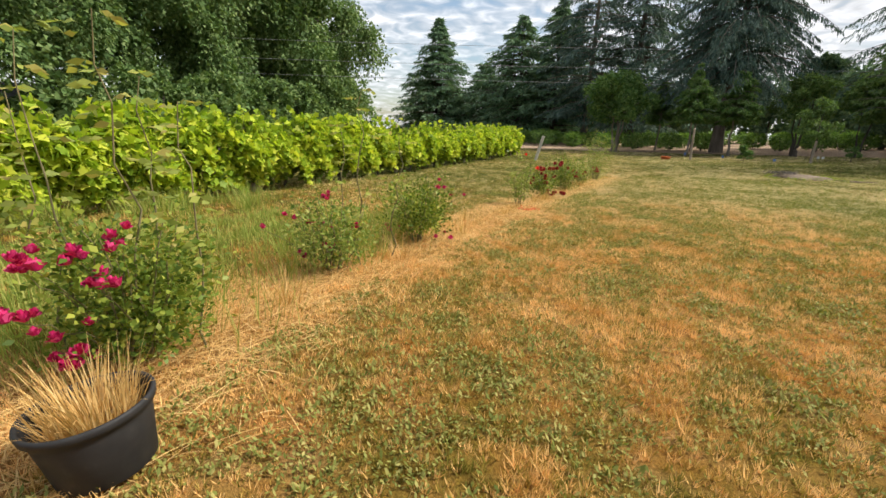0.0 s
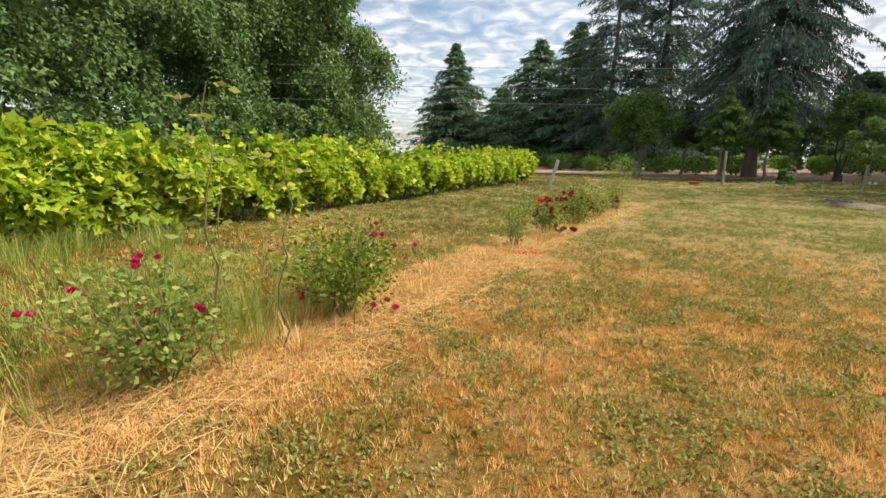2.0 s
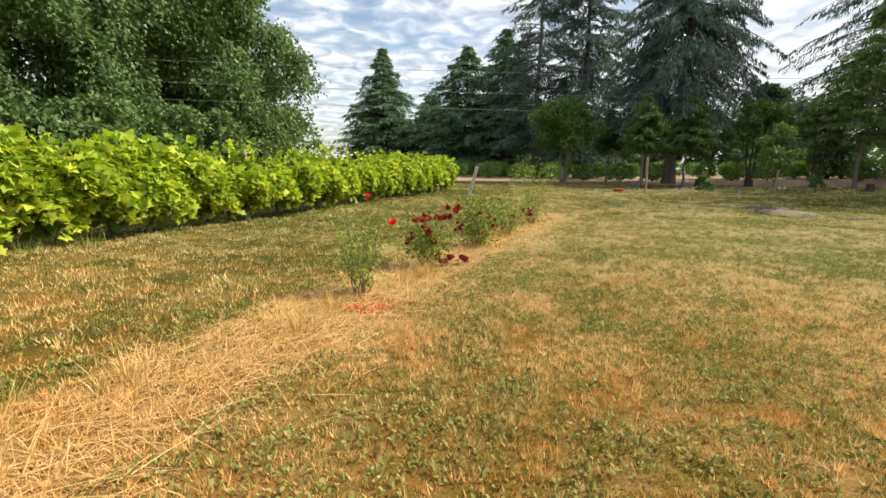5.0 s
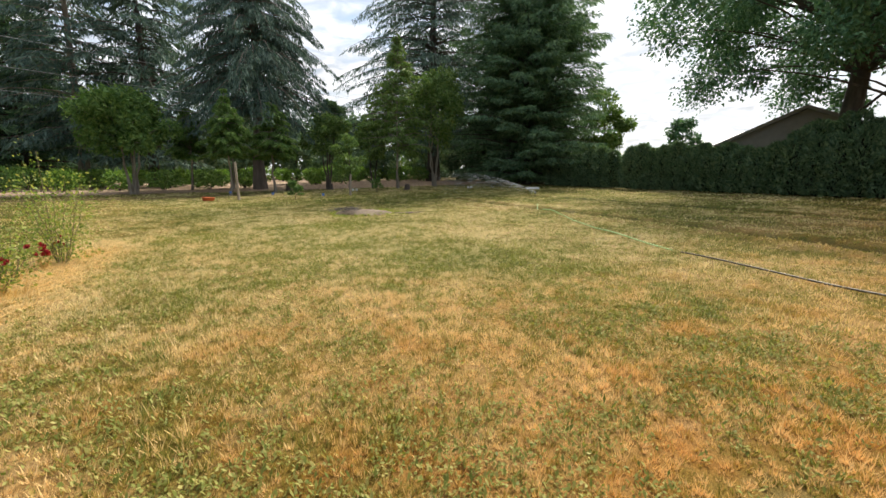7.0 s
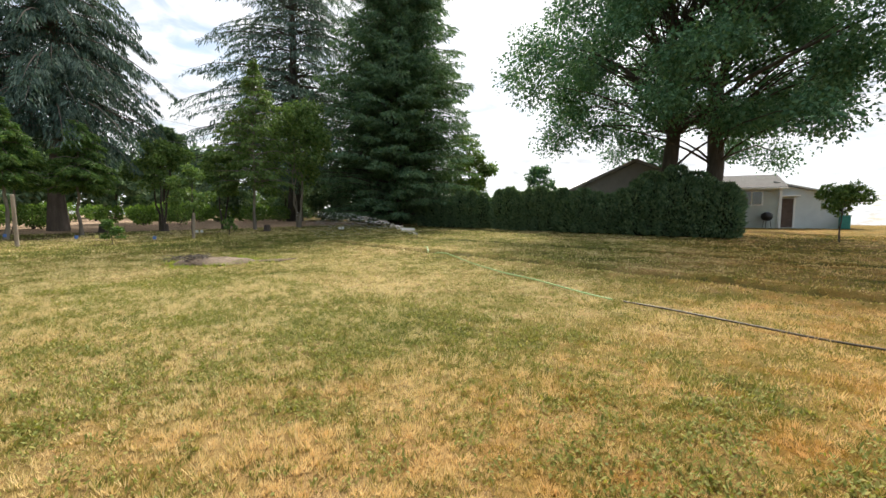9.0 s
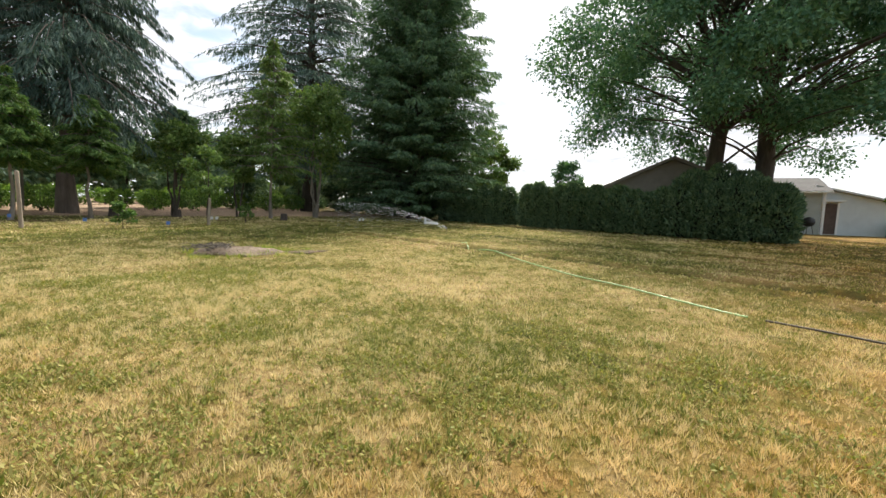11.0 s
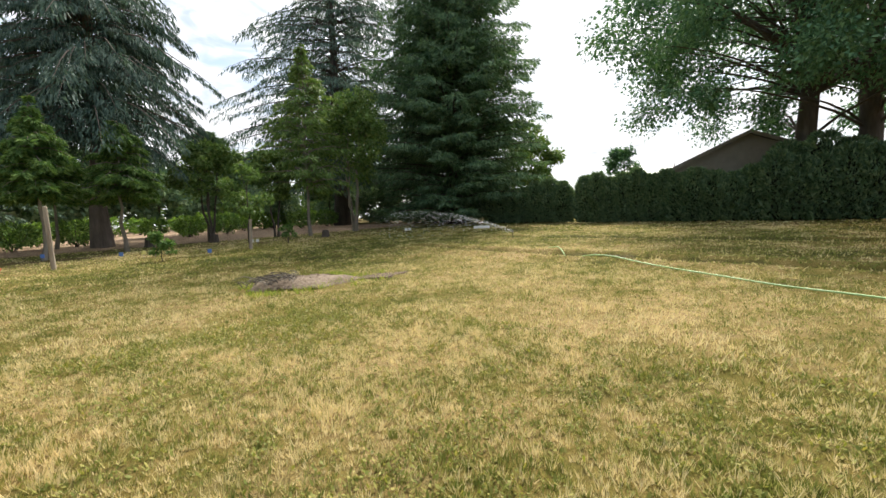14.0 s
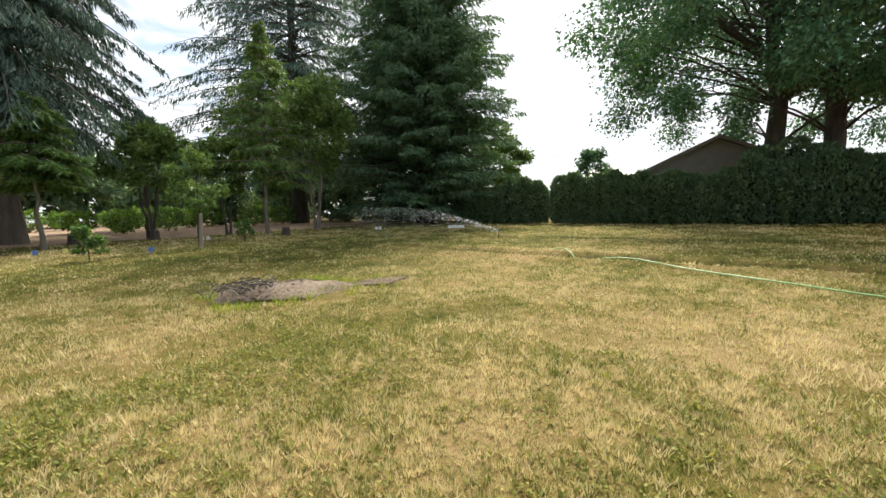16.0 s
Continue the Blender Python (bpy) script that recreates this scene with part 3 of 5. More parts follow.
# low clover and weeds in patches, their leaves spread flat
cx, cy = rng.uniform(-2.5, 9, 640000), rng.uniform(-1.2, 17.5, 640000)
ok = (mottle(cx, cy) + rng.normal(0, 0.07, len(cx)) < 0.43) & (near_line(cx, cy, LAWN_WALK) < 4.6) & (near_line(cx, cy, ROSE_LINE) > 0.55)
cx, cy = cx[ok], cy[ok]
nc = len(cx)
ca, cl = rng.uniform(0, 2 * np.pi, nc), rng.uniform(0.014, 0.034, nc)[:, None]
c_at = np.stack([cx, cy, surf(cx, cy) + rng.uniform(0.006, 0.034, nc)], 1)
c_al = np.stack([np.cos(ca), np.sin(ca), rng.normal(0.55, 0.5, nc)], 1)
c_si = np.stack([-np.sin(ca), np.cos(ca), rng.normal(0, 0.45, nc)], 1)
cv = np.stack([c_at, c_at + c_al * cl * 0.55 + c_si * cl * 0.26, c_at + c_al * cl, c_at + c_al * cl * 0.55 - c_si * cl * 0.26], 1).reshape(-1, 3)
tagged(np_mesh("clover", cv, np.arange(4 * nc).reshape(nc, 4), mat_clover), "low green clover and weeds in the dry lawn", "weeds", kind="stuff")


def ribbons(start, along, up, length, width, droop, k=4):
    """Long grass as narrow bent ribbons ending in a point."""
    n = len(start)
    a = unit(along)
    s = np.linspace(0, 1, k)
    V = []
    side = unit(np.cross(a, np.array([0, 0, 1.0])) + rng.normal(size=(n, 3)) * 0.3)
    for i, q in enumerate(s):
        p = start + a * (length * q)[:, None] + np.array([0, 0, 1.0]) * (up * q - droop * q * q)[:, None]
        w = width * (1 - q ** 1.5) + 0.0008
        V += [p - side * w[:, None] / 2, p + side * w[:, None] / 2]
    V = np.stack(V, 1)
    base = (np.arange(n) * 2 * k)[:, None, None]
    q = np.array([[2 * i, 2 * i + 1, 2 * i + 3, 2 * i + 2] for i in range(k - 1)])[None]
    return V.reshape(-1, 3), (base + q).reshape(-1, 4)


# straw lying along the roses
n = 15000
i = rng.uniform(-2.6, 16.2, n)
sx = np.interp(i, [p[1] for p in ROSE_LINE], [p[0] for p in ROSE_LINE]) + rng.normal(0.12, 0.36, n)
dirs = np.stack([rng.normal(0.35, 0.6, n), rng.normal(0.3, 0.7, n), np.zeros(n)], 1)
L = rng.uniform(0.12, 0.5, n)
v, f = ribbons(np.stack([sx, i, surf(sx, i) + rng.uniform(0.0, 0.035, n)], 1), dirs, rng.uniform(0.02, 0.10, n), L, rng.uniform(0.003, 0.006, n), rng.uniform(0.02, 0.12, n))
tagged(np_mesh("straw", v, f, mat_straw), "flattened pale straw lying under the rose row", "straw", kind="stuff")


GRASSES = {}


def tuft(xc, yc, n, spread, h, sort, wide=0.006):
    """Adds one tuft of long grass to its sort."""
    a = rng.uniform(0, 2 * np.pi, n)
    r = np.abs(rng.normal(0, spread, n))
    x, y = xc + r * np.cos(a), yc + r * np.sin(a)
    hh = h * rng.uniform(0.45, 1.15, n)
    d = np.stack([np.cos(a), np.sin(a), np.zeros(n)], 1) + rng.normal(size=(n, 3)) * [0.6, 0.6, 0]
    GRASSES.setdefault(sort, []).append(ribbons(np.stack([x, y, surf(x, y)], 1), d, hh * 1.25, hh * rng.uniform(0.15, 0.75, n), rng.uniform(0.5, 1.3, n) * wide, hh * rng.uniform(0.2, 0.6, n), 4))


def joined(pieces):
    V, F, o = [], [], 0
    for v, f in pieces:
        V.append(v)
        F.append(f + o)
        o += len(v)
    return np.concatenate(V), np.concatenate(F)


# ---- vine row ----
V_DIR = np.array([0.229, 0.973])


def vine_x(y):
    """The front of the vine row at y."""
    return -6.25 + (y - 6.1) * 0.235


def vine_plant(y0, r, n):
    """One vine of the row, about 1.9 m of it: trunk, arms and its leaves."""
    x0 = vine_x(y0) - 0.5
    base = thing("grape_vine", (x0, y0, gz(x0, y0)), "leafy bright green grape vine trained along a wire trellis", "vine", "vine row", -13.2)
    trunk = [bend((0, 0, -0.05), (0.05, 0.1, 0.95), 0, 0.03, 7, r), bend((0.05, 0.1, 0.95), (0.0, 1.0, 1.1), 0.04, 0.03, 6, r), bend((0.05, 0.1, 0.95), (0.0, -0.95, 1.08), 0.04, 0.03, 6, r)]
    v, f = tubes(trunk, [np.linspace(0.04, 0.026, 7), np.linspace(0.02, 0.008, 6), np.linspace(0.02, 0.008, 6)], 7)
    np_mesh("trunk", v, f, mat_bark, base, smooth=True)
    y = r.uniform(-1.12, 1.12, n)
    top = 1.46 + r.normal(0, 0.06) + 0.17 * np.sin(y * 2.4 + 1.3 * y0) + 0.15 * np.sin(y * 7.3 + 2 * y0) * np.sin(y * 3.1 + y0)
    u = r.beta(1.5, 1.0, n)
    lo = 0.20 + 0.36 * np.sin(y * 2.6 + 1.7 * y0) ** 2 + 0.14 * np.sin(y * 9 + y0)
    lo = lo * (0.4 if y0 < 7 else 1.0)
    z = lo + (top - lo) * u
    bulge = 0.34 + 0.18 * np.sin(np.clip((z - 0.3) / 1.2, 0, 1) * np.pi) + 0.15 * np.sin(y * 4 + z * 5 + y0) * np.sin(y * 1.7 + 2 * y0)
    side = np.where(r.uniform(size=n) < 0.68, 1, -1)
    x = side * bulge * r.uniform(0.55, 1.0, n) ** 0.5
    cap = u > 0.9
    x = np.where(cap, r.uniform(-1, 1, n) * bulge, x)
    d = np.stack([side * r.uniform(0.2, 1.0, n), r.normal(0, 0.6, n), r.uniform(-1.0, 0.35, n)], 1)
    d[cap, 2] = r.uniform(-0.2, 0.8, cap.sum())
    v, f = jagged_faces(np.stack([x, y, z], 1), d, r.uniform(0.07, 0.19, n), r)
    np_mesh("foliage", v, f, mat_vine, base)
    # shoots that stand above the row
    m = 9
    sy = r.uniform(-1, 1, m)
    tips = np.stack([r.normal(0, 0.3, m), sy + r.normal(0, 0.15, m), r.uniform(1.6, 1.92, m)], 1)
    roots = np.stack([r.normal(0, 0.15, m), sy, np.full(m, 1.35)], 1)
    for a, b in zip(roots, tips):
        np_mesh("shoot", *tubes([bend(a, b, 0, 0.015, 5, r)], [np.linspace(0.006, 0.002, 5)], 5), mat_cane, base)
    s = r.uniform(0.2, 1, (m, 8, 1))
    at = (roots[:, None] * (1 - s) + tips[:, None] * s).reshape(-1, 3)
    v, f = lobed_faces(at, r.normal(size=at.shape) * [1, 1, 0.5], r.uniform(0.08, 0.16, len(at)), r)
    np_mesh("shoot_leaves", v, f, mat_vine, base)
    # leaves inside the canopy, in the darker rose green to colour in the shade
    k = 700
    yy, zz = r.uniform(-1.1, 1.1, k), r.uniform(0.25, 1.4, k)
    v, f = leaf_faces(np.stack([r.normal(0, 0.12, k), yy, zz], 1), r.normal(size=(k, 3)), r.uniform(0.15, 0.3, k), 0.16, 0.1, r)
    np_mesh("inner_shade_leaves", v, f, mat_rose_leaf, base)


vine_rng = np.random.default_rng(21)
for k, y0 in enumerate(np.arange(-5.0, 26.4, 1.95)):
    vine_plant(y0, vine_rng, 2300 if y0 < 14 else 1300)

# trellis posts and wires
for k, y0 in enumerate((-4.0, 1.9, 7.75, 13.6, 19.45, 26.6)):
    x0 = vine_x(y0) - 0.5
    bm = bmesh.new()
    bmesh.ops.create_cone(bm, cap_ends=True, segments=10, radius1=0.055, radius2=0.048, depth=1.75)
    bmesh.ops.translate(bm, verts=bm.verts, vec=(0, 0, 0.775))
    bmesh.ops.bevel(bm, geom=[e for e in bm.edges if e.verts[0].co.z > 1.6 and e.verts[1].co.z > 1.6], offset=0.012, segments=1, affect="EDGES")
    ob = part("trellis_post", bm, mat_wood)
    ob.matrix_world = pose(x0, y0, gz(x0, y0), 0, 2 * math.sin(k), 13)
    tagged(ob, "weathered round wooden post holding up the vine row", "post", "trellis posts")
for h in (0.95, 1.35):
    ys = np.linspace(-4.0, 26.6, 40)
    p = np.stack([vine_x(ys) - 0.5, ys, lay(vine_x(ys), ys) + h], 1)
    v, f = tubes([p], [np.full(40, 0.002)], 4)
    tagged(np_mesh("trellis_wire", v, f, mat_wire), "thin steel wire strung between the trellis posts", "wire", "trellis wires")


# ---- roses ----
def rose_flower(at, size, mat, parent, r):
    """A double rose: rings of cupped petals round a core."""
    V, F, o = [], [], 0
    tilt = Euler((r.uniform(-0.6, 0.6), r.uniform(-0.6, 0.6), r.uniform(0, 6))).to_matrix()
    tilt = np.array(tilt)
    for ring, (num, rad, lift, open_) in enumerate(((5, 0.18, 0.60, 0.2), (7, 0.34, 0.52, 0.45), (9, 0.48, 0.36, 0.75))):
        for q in range(num):
            a = 2 * np.pi * (q + 0.5 * ring) / num + r.normal(0, 0.12)
            c, s = np.cos(a), np.sin(a)
            w = 0.36 * (0.7 + 0.22 * ring)
            pts = []
            for h, wide in ((0.0, 0.35), (0.5, 1.0), (1.0, 0.7)):
                out = rad * (0.3 + 0.7 * h * (0.5 + open_ * 0.6)) * r.uniform(0.9, 1.1)
                z = lift * h * (1.2 - 0.5 * h * open_)
                for e in (-1, 0, 1):
                    cup = 0.06 * abs(e) * (1 - open_)
                    pts.append(((out - cup) * c - e * w * wide * 0.5 * s, (out - cup) * s + e * w * wide * 0.5 * c, z + 0.05 * abs(e) * h))
            V.append(np.array(pts))
            for i in range(2):
                for j in range(2):
                    F.append([o + i * 3 + j, o + i * 3 + j + 1, o + (i + 1) * 3 + j + 1, o + (i + 1) * 3 + j])
            o += 9
    v = np.concatenate(V) * size @ tilt.T + np.asarray(at)
    return np_mesh("flower", v, np.array(F), mat, parent, smooth=True)


def rose_bush(k, h, rad, leaves, flowers, petal, foliage, label, r, low=0.12, size=0.075, lanky=0.0):
    x0, y0 = ROSES[k]
    z0 = gz(x0, y0)
    ob = thing("rose_bush", (x0, y0, z0), label, "rose bush", "rose row")
    n = 9 if rad < 0.35 else 14
    canes, radii, tips = [], [], []
    for i in range(n):
        a = 2 * np.pi * i / n + r.normal(0, 0.3)
        q = r.uniform(0.35, 1.0) * rad
        tip = np.array([np.cos(a) * q, np.sin(a) * q, h * r.uniform(0.65, 1.0) + (lanky * h if i % 5 == 0 else 0)])
        canes.append(bend((np.cos(a) * 0.05, np.sin(a) * 0.05, -0.03), tip, 0.0, 0.02, 7, r))
        radii.append(np.linspace(0.008, 0.003, 7))
        tips.append(tip)
    for fx, fy, fz in flowers:
        root = np.array([fx * 0.4, fy * 0.4, max(0.05, fz * 0.45)])
        canes.append(bend(root, (fx, fy, fz), 0.03, 0.01, 6, r))
        radii.append(np.linspace(0.004, 0.0022, 6))
    for c, q in zip(canes, radii):
        np_mesh("cane", *tubes([c], [q], 6), mat_cane, ob, smooth=True)
    at = []
    for c in canes[:n]:
        s = np.interp(np.linspace(0, 1, leaves // n), [0, 1], [low / h, 1.0])
        idx = s * (len(c) - 1)
        base = np.stack([np.interp(idx, range(len(c)), c[:, j]) for j in range(3)], 1)
        at.append(base + r.normal(size=base.shape) * rad * [0.32, 0.32, 0.22])
    at = np.concatenate(at)
    at = at[at[:, 2] > low * 0.6]
    d = at * [1, 1, 0.2] + r.normal(size=at.shape) * 0.25
    size_ = r.uniform(0.026, 0.062, len(at))
    v, f = leaf_faces(at, d, size_, size_ * 0.6, 0.10, r)
    np_mesh("foliage", v, f, foliage, ob)
    for p in flowers:
        m = 1 if petal is mat_petal_red else r.integers(2, 5)
        for _ in range(m):
            rose_flower(np.array(p) + r.normal(size=3) * [0.045, 0.045, 0.035] * (m > 1), 1.3 * size * r.uniform(0.75, 1.1), petal, ob, r)
    return ob


rr = np.random.default_rng(33)
rose_bush(0, 0.95, 0.42, 5200, [(fx + 0.24, fy - 0.19, fz) for fx, fy, fz in ((-0.21, -0.3, 0.73), (-0.23, -0.32, 0.82), (-0.11, -0.14, 0.8), (-0.08, -0.1, 0.67), (-0.03, -0.04, 0.86), (0.01, 0.01, 0.83), (-0.26, -0.38, 0.52), (-0.18, -0.24, 0.4), (-0.2, -0.28, 0.23), (-0.16, -0.21, 0.2))],
          mat_petal_pink, mat_rose_leaf, "bushy rose with magenta double blooms beside a plastic pot", rr, size=0.070)
rose_bush(1, 0.80, 0.38, 2200, [(-0.6, -0.38, 0.48), (-0.34, -0.2, 0.57), (0.06, 0.03, 0.42), (-0.02, -0.01, 0.26), (-0.13, -0.07, 0.5), (-0.25, -0.14, 0.18), (0.21, 0.1, 0.49), (-0.05, -0.03, 0.79)],
          mat_petal_pink, mat_rose_pale, "open straggly rose with small magenta and faded blooms", rr, size=0.055)
rose_bush(2, 0.86, 0.42, 3400, [(-0.32, -0.16, 0.22), (0.51, 0.18, 0.63), (0.35, 0.13, 0.10), (0.24, 0.09, 0.8)], mat_petal_pink, mat_rose_leaf,
          "dense dark green rose with a few crimson blooms", rr, 0.28, 0.06)
rose_bush(3, 0.85, 0.24, 900, [(0.08, 0.03, 1.06), (0.33, 0.11, 0.78)], mat_petal_red, mat_rose_pale, "thin lanky rose with two bright red blooms", rr, 0.2, 0.075, 0.3)
rose_bush(4, 0.74, 0.34, 1500, [(-0.02, 0.0, 0.67), (0.11, 0.02, 0.34), (-0.22, -0.05, 0.4), (0.34, 0.05, 0.78), (0.53, 0.08, 0.06), (0.3, 0.05, 0.11), (0.16, 0.03, 0.06), (-0.1, -0.2, 0.62), (0.2, -0.1, 0.7), (0.02, -0.22, 0.45)],
          mat_petal_dark, mat_rose_leaf, "rose bush with withering dark red blooms", rr, 0.12, 0.1)
rose_bush(5, 0.95, 0.42, 2300, [(-0.32, -0.03, 0.3), (0.22, 0.01, 0.48), (0.0, -0.2, 0.62), (0.3, -0.1, 0.4), (-0.3, -0.1, 0.36)], mat_petal_dark, mat_rose_leaf, "compact green rose bush with dull red blooms", rr, 0.06, 0.07)
rose_bush(6, 0.85, 0.40, 1300, [(0.41, -0.02, 0.51), (0.1, -0.2, 0.4), (0.35, -0.1, 0.48), (0.45, 0.0, 0.42)], mat_petal_dark, mat_rose_pale, "low rose bush with dried brownish red blooms", rr, 0.15, 0.06)
rose_bush(7, 1.45, 0.52, 2300, [(0.04, 0.0, 0.35), (-0.23, 0.01, 0.31)], mat_petal_dark, mat_rose_pale, "tall yellowish green rose bush at the end of the row", rr, 0.12, 0.06, 0.25)

# tall suckers above the first roses, with leaves of five leaflets on a stalk
SUCKERS = ((-2.72, 1.15, 1.93, -0.12, 0.05, 15), (-2.35, 1.3, 2.02, 0.05, -0.1, 17), (-2.95, 1.2, 1.62, -0.05, 0.0, 11), (-2.15, 1.5, 1.6, 0.05, -0.05, 10), (-2.6, 1.6, 1.75, 0.1, 0.0, 11),
           (-1.92, 3.55, 1.88, 0.02, 0.05, 10), (-2.35, 4.1, 1.5, -0.1, 0.1, 9), (-1.7, 3.9, 1.45, 0.1, 0.0, 9))
for x0, y0, h, lx, ly, n_st in SUCKERS:
    ob = thing("rose_sucker", (x0, y0, gz(x0, y0)), "tall arching rose sucker with sparse yellowish leaves", "rose shoot", "rose suckers")
    c = bend((0, 0, -0.03), (lx, ly, h), 0, 0.03, 9, rr)
    np_mesh("cane", *tubes([c], [np.linspace(0.009, 0.003, 9)], 6), mat_cane, ob, smooth=True)
    at, al, sz = [], [], []
    for q in np.linspace(0.42, 1.0, n_st):
        p = np.array([np.interp(q * 8, range(9), c[:, j]) for j in range(3)])
        a = rr.uniform(0, 2 * np.pi)
        d = np.array([np.cos(a), np.sin(a), rr.uniform(-0.1, 0.5)])
        e = np.array([-np.sin(a), np.cos(a), 0.0])
        L = rr.uniform(0.10, 0.17)
        for along, turn_ in ((0.45, 1), (0.45, -1), (0.8, 1), (0.8, -1), (1.0, 0)):
            at.append(p + d * L * along - np.array([0, 0, 0.05 * along * along]))
            al.append(d * (0.5 if turn_ else 1) + e * turn_ * 0.9 + [0, 0, -0.25])
            sz.append(rr.uniform(0.06, 0.095))
    v, f = leaf_faces(np.array(at), np.array(al), np.array(sz), np.array(sz) * 0.52, 0.08, rr)
    np_mesh("foliage", v, f, mat_sucker, ob)

# wild grass between the roses and the vines
wg = np.random.default_rng(5)
ys_, xs_ = [p[1] for p in ROSE_LINE], [p[0] for p in ROSE_LINE]
for k in range(270):
    y0 = wg.uniform(-1.5, 6.0)
    x0 = np.interp(y0, ys_, xs_) + wg.uniform(-3.4, -0.3)
    if abs(x0 + 1.85) < 0.6 and abs(y0 - 0.5) < 0.6:
        continue
    tuft(x0, y0, 70, 0.30, wg.uniform(0.10, 0.34) * (1.0 if y0 < 4 else 0.7), "wild", 0.006)
for k in range(30):
    y0 = wg.uniform(1.0, 5.3)
    x0 = np.interp(y0, ys_, xs_) + wg.normal(-0.40, 0.25)
    tuft(x0, y0, 34, 0.22, wg.uniform(0.35, 0.75), "wild", 0.0045)
for k in range(5):
    tuft(-2.05 + wg.normal(0, 0.16), 4.0 + wg.normal(0, 0.25), 30, 0.16, wg.uniform(0.7, 1.15), "wild", 0.005)
for k in range(26):
    y0 = wg.uniform(0.8, 16)
    x0 = np.interp(y0, [p[1] for p in ROSE_LINE], [p[0] for p in ROSE_LINE]) + wg.normal(0, 0.18)
    tuft(x0, y0, 70, 0.12, wg.uniform(0.16, 0.34), "straw")
# grass at the foot of the vines
for k in range(34):
    y0 = wg.uniform(-2, 26)
    tuft(vine_x(y0) + wg.uniform(-0.7, 0.15), y0, 60, 0.2, wg.uniform(0.12, 0.3), "wild")

for k in range(80):
    y0 = wg.uniform(-2, 6.8)
    tuft(vine_x(y0) + wg.uniform(-0.4, 1.3), y0, 55, 0.25, wg.uniform(0.25, 0.62), "wild", 0.007)

# fallen petals under the red rose
n = 90
px_, py_ = rr.normal(-0.2, 0.14, n), rr.normal(8.02, 0.11, n)
d = rr.normal(size=(n, 3)) * [1, 1, 0.25]
v, f = leaf_faces(np.stack([px_, py_, surf(px_, py_) + 0.03], 1), d, 0.03, 0.026, 0.15, rr)
tagged(np_mesh("fallen_petals", v, f, mat_petal_red), "bright red rose petals fallen on dry grass", "petals", kind="stuff")


# ---- pot ----
def lathe(profile, segs=48):
    bm = bmesh.new()
    rings = [[bm.verts.new((r * math.cos(2 * math.pi * i / segs), r * math.sin(2 * math.pi * i / segs), z)) for i in range(segs)] for r, z in profile]
    for a, b in zip(rings[:-1], rings[1:]):
        for i in range(segs):
            bm.faces.new((a[i], a[(i + 1) % segs], b[(i + 1) % segs], b[i]))
    bm.faces.new(rings[0][::-1])
    bm.faces.new(rings[-1])
    bmesh.ops.recalc_face_normals(bm, faces=bm.faces)
    return bm


POT = (-1.795, 0.505)
pot = thing("plant_pot", (*POT, gz(*POT) + 0.01), "black plastic nursery pot with dead straw-coloured grass in it", "plant pot")
pot.matrix_world = pose(*POT, gz(*POT) + 0.01, 3, -5, 0) @ Matrix.Scale(1.08, 4)
part("body", lathe([(0.165, 0.0), (0.172, 0.005), (0.20, 0.22), (0.205, 0.255), (0.222, 0.26), (0.226, 0.285), (0.222, 0.295), (0.212, 0.295), (0.206, 0.285), (0.195, 0.2), (0.19, 0.17)]), mat_pot, pot, smooth=True)
part("soil", lathe([(0.0005, 0.165), (0.189, 0.165), (0.188, 0.178), (0.09, 0.188), (0.0005, 0.19)], 32), mat_earth, pot, "dry dark potting soil")
pn_ = 700
a = rng.uniform(0, 2 * np.pi, pn_)
q = 0.15 * np.sqrt(rng.uniform(0, 1, pn_))
d = np.stack([np.cos(a), np.sin(a), np.zeros(pn_)], 1) + rng.normal(size=(pn_, 3)) * [0.5, 0.5, 0]
hh = rng.uniform(0.08, 0.30, pn_)
v, f = ribbons(np.stack([q * np.cos(a), q * np.sin(a), np.full(pn_, 0.178)], 1), d, hh * 1.3, hh * rng.uniform(0.1, 0.6, pn_), rng.uniform(0.003, 0.006, pn_), hh * rng.uniform(0.1, 0.85, pn_), 7)
np_mesh("dead_grass", v, f, mat_straw, pot)["label"] = "dead straw-coloured grass"


# ---- trees ----
def tree(name, x, y, label, category="tree", group=""):
    return thing(name, (x, y, gz(x, y)), label, category, group)


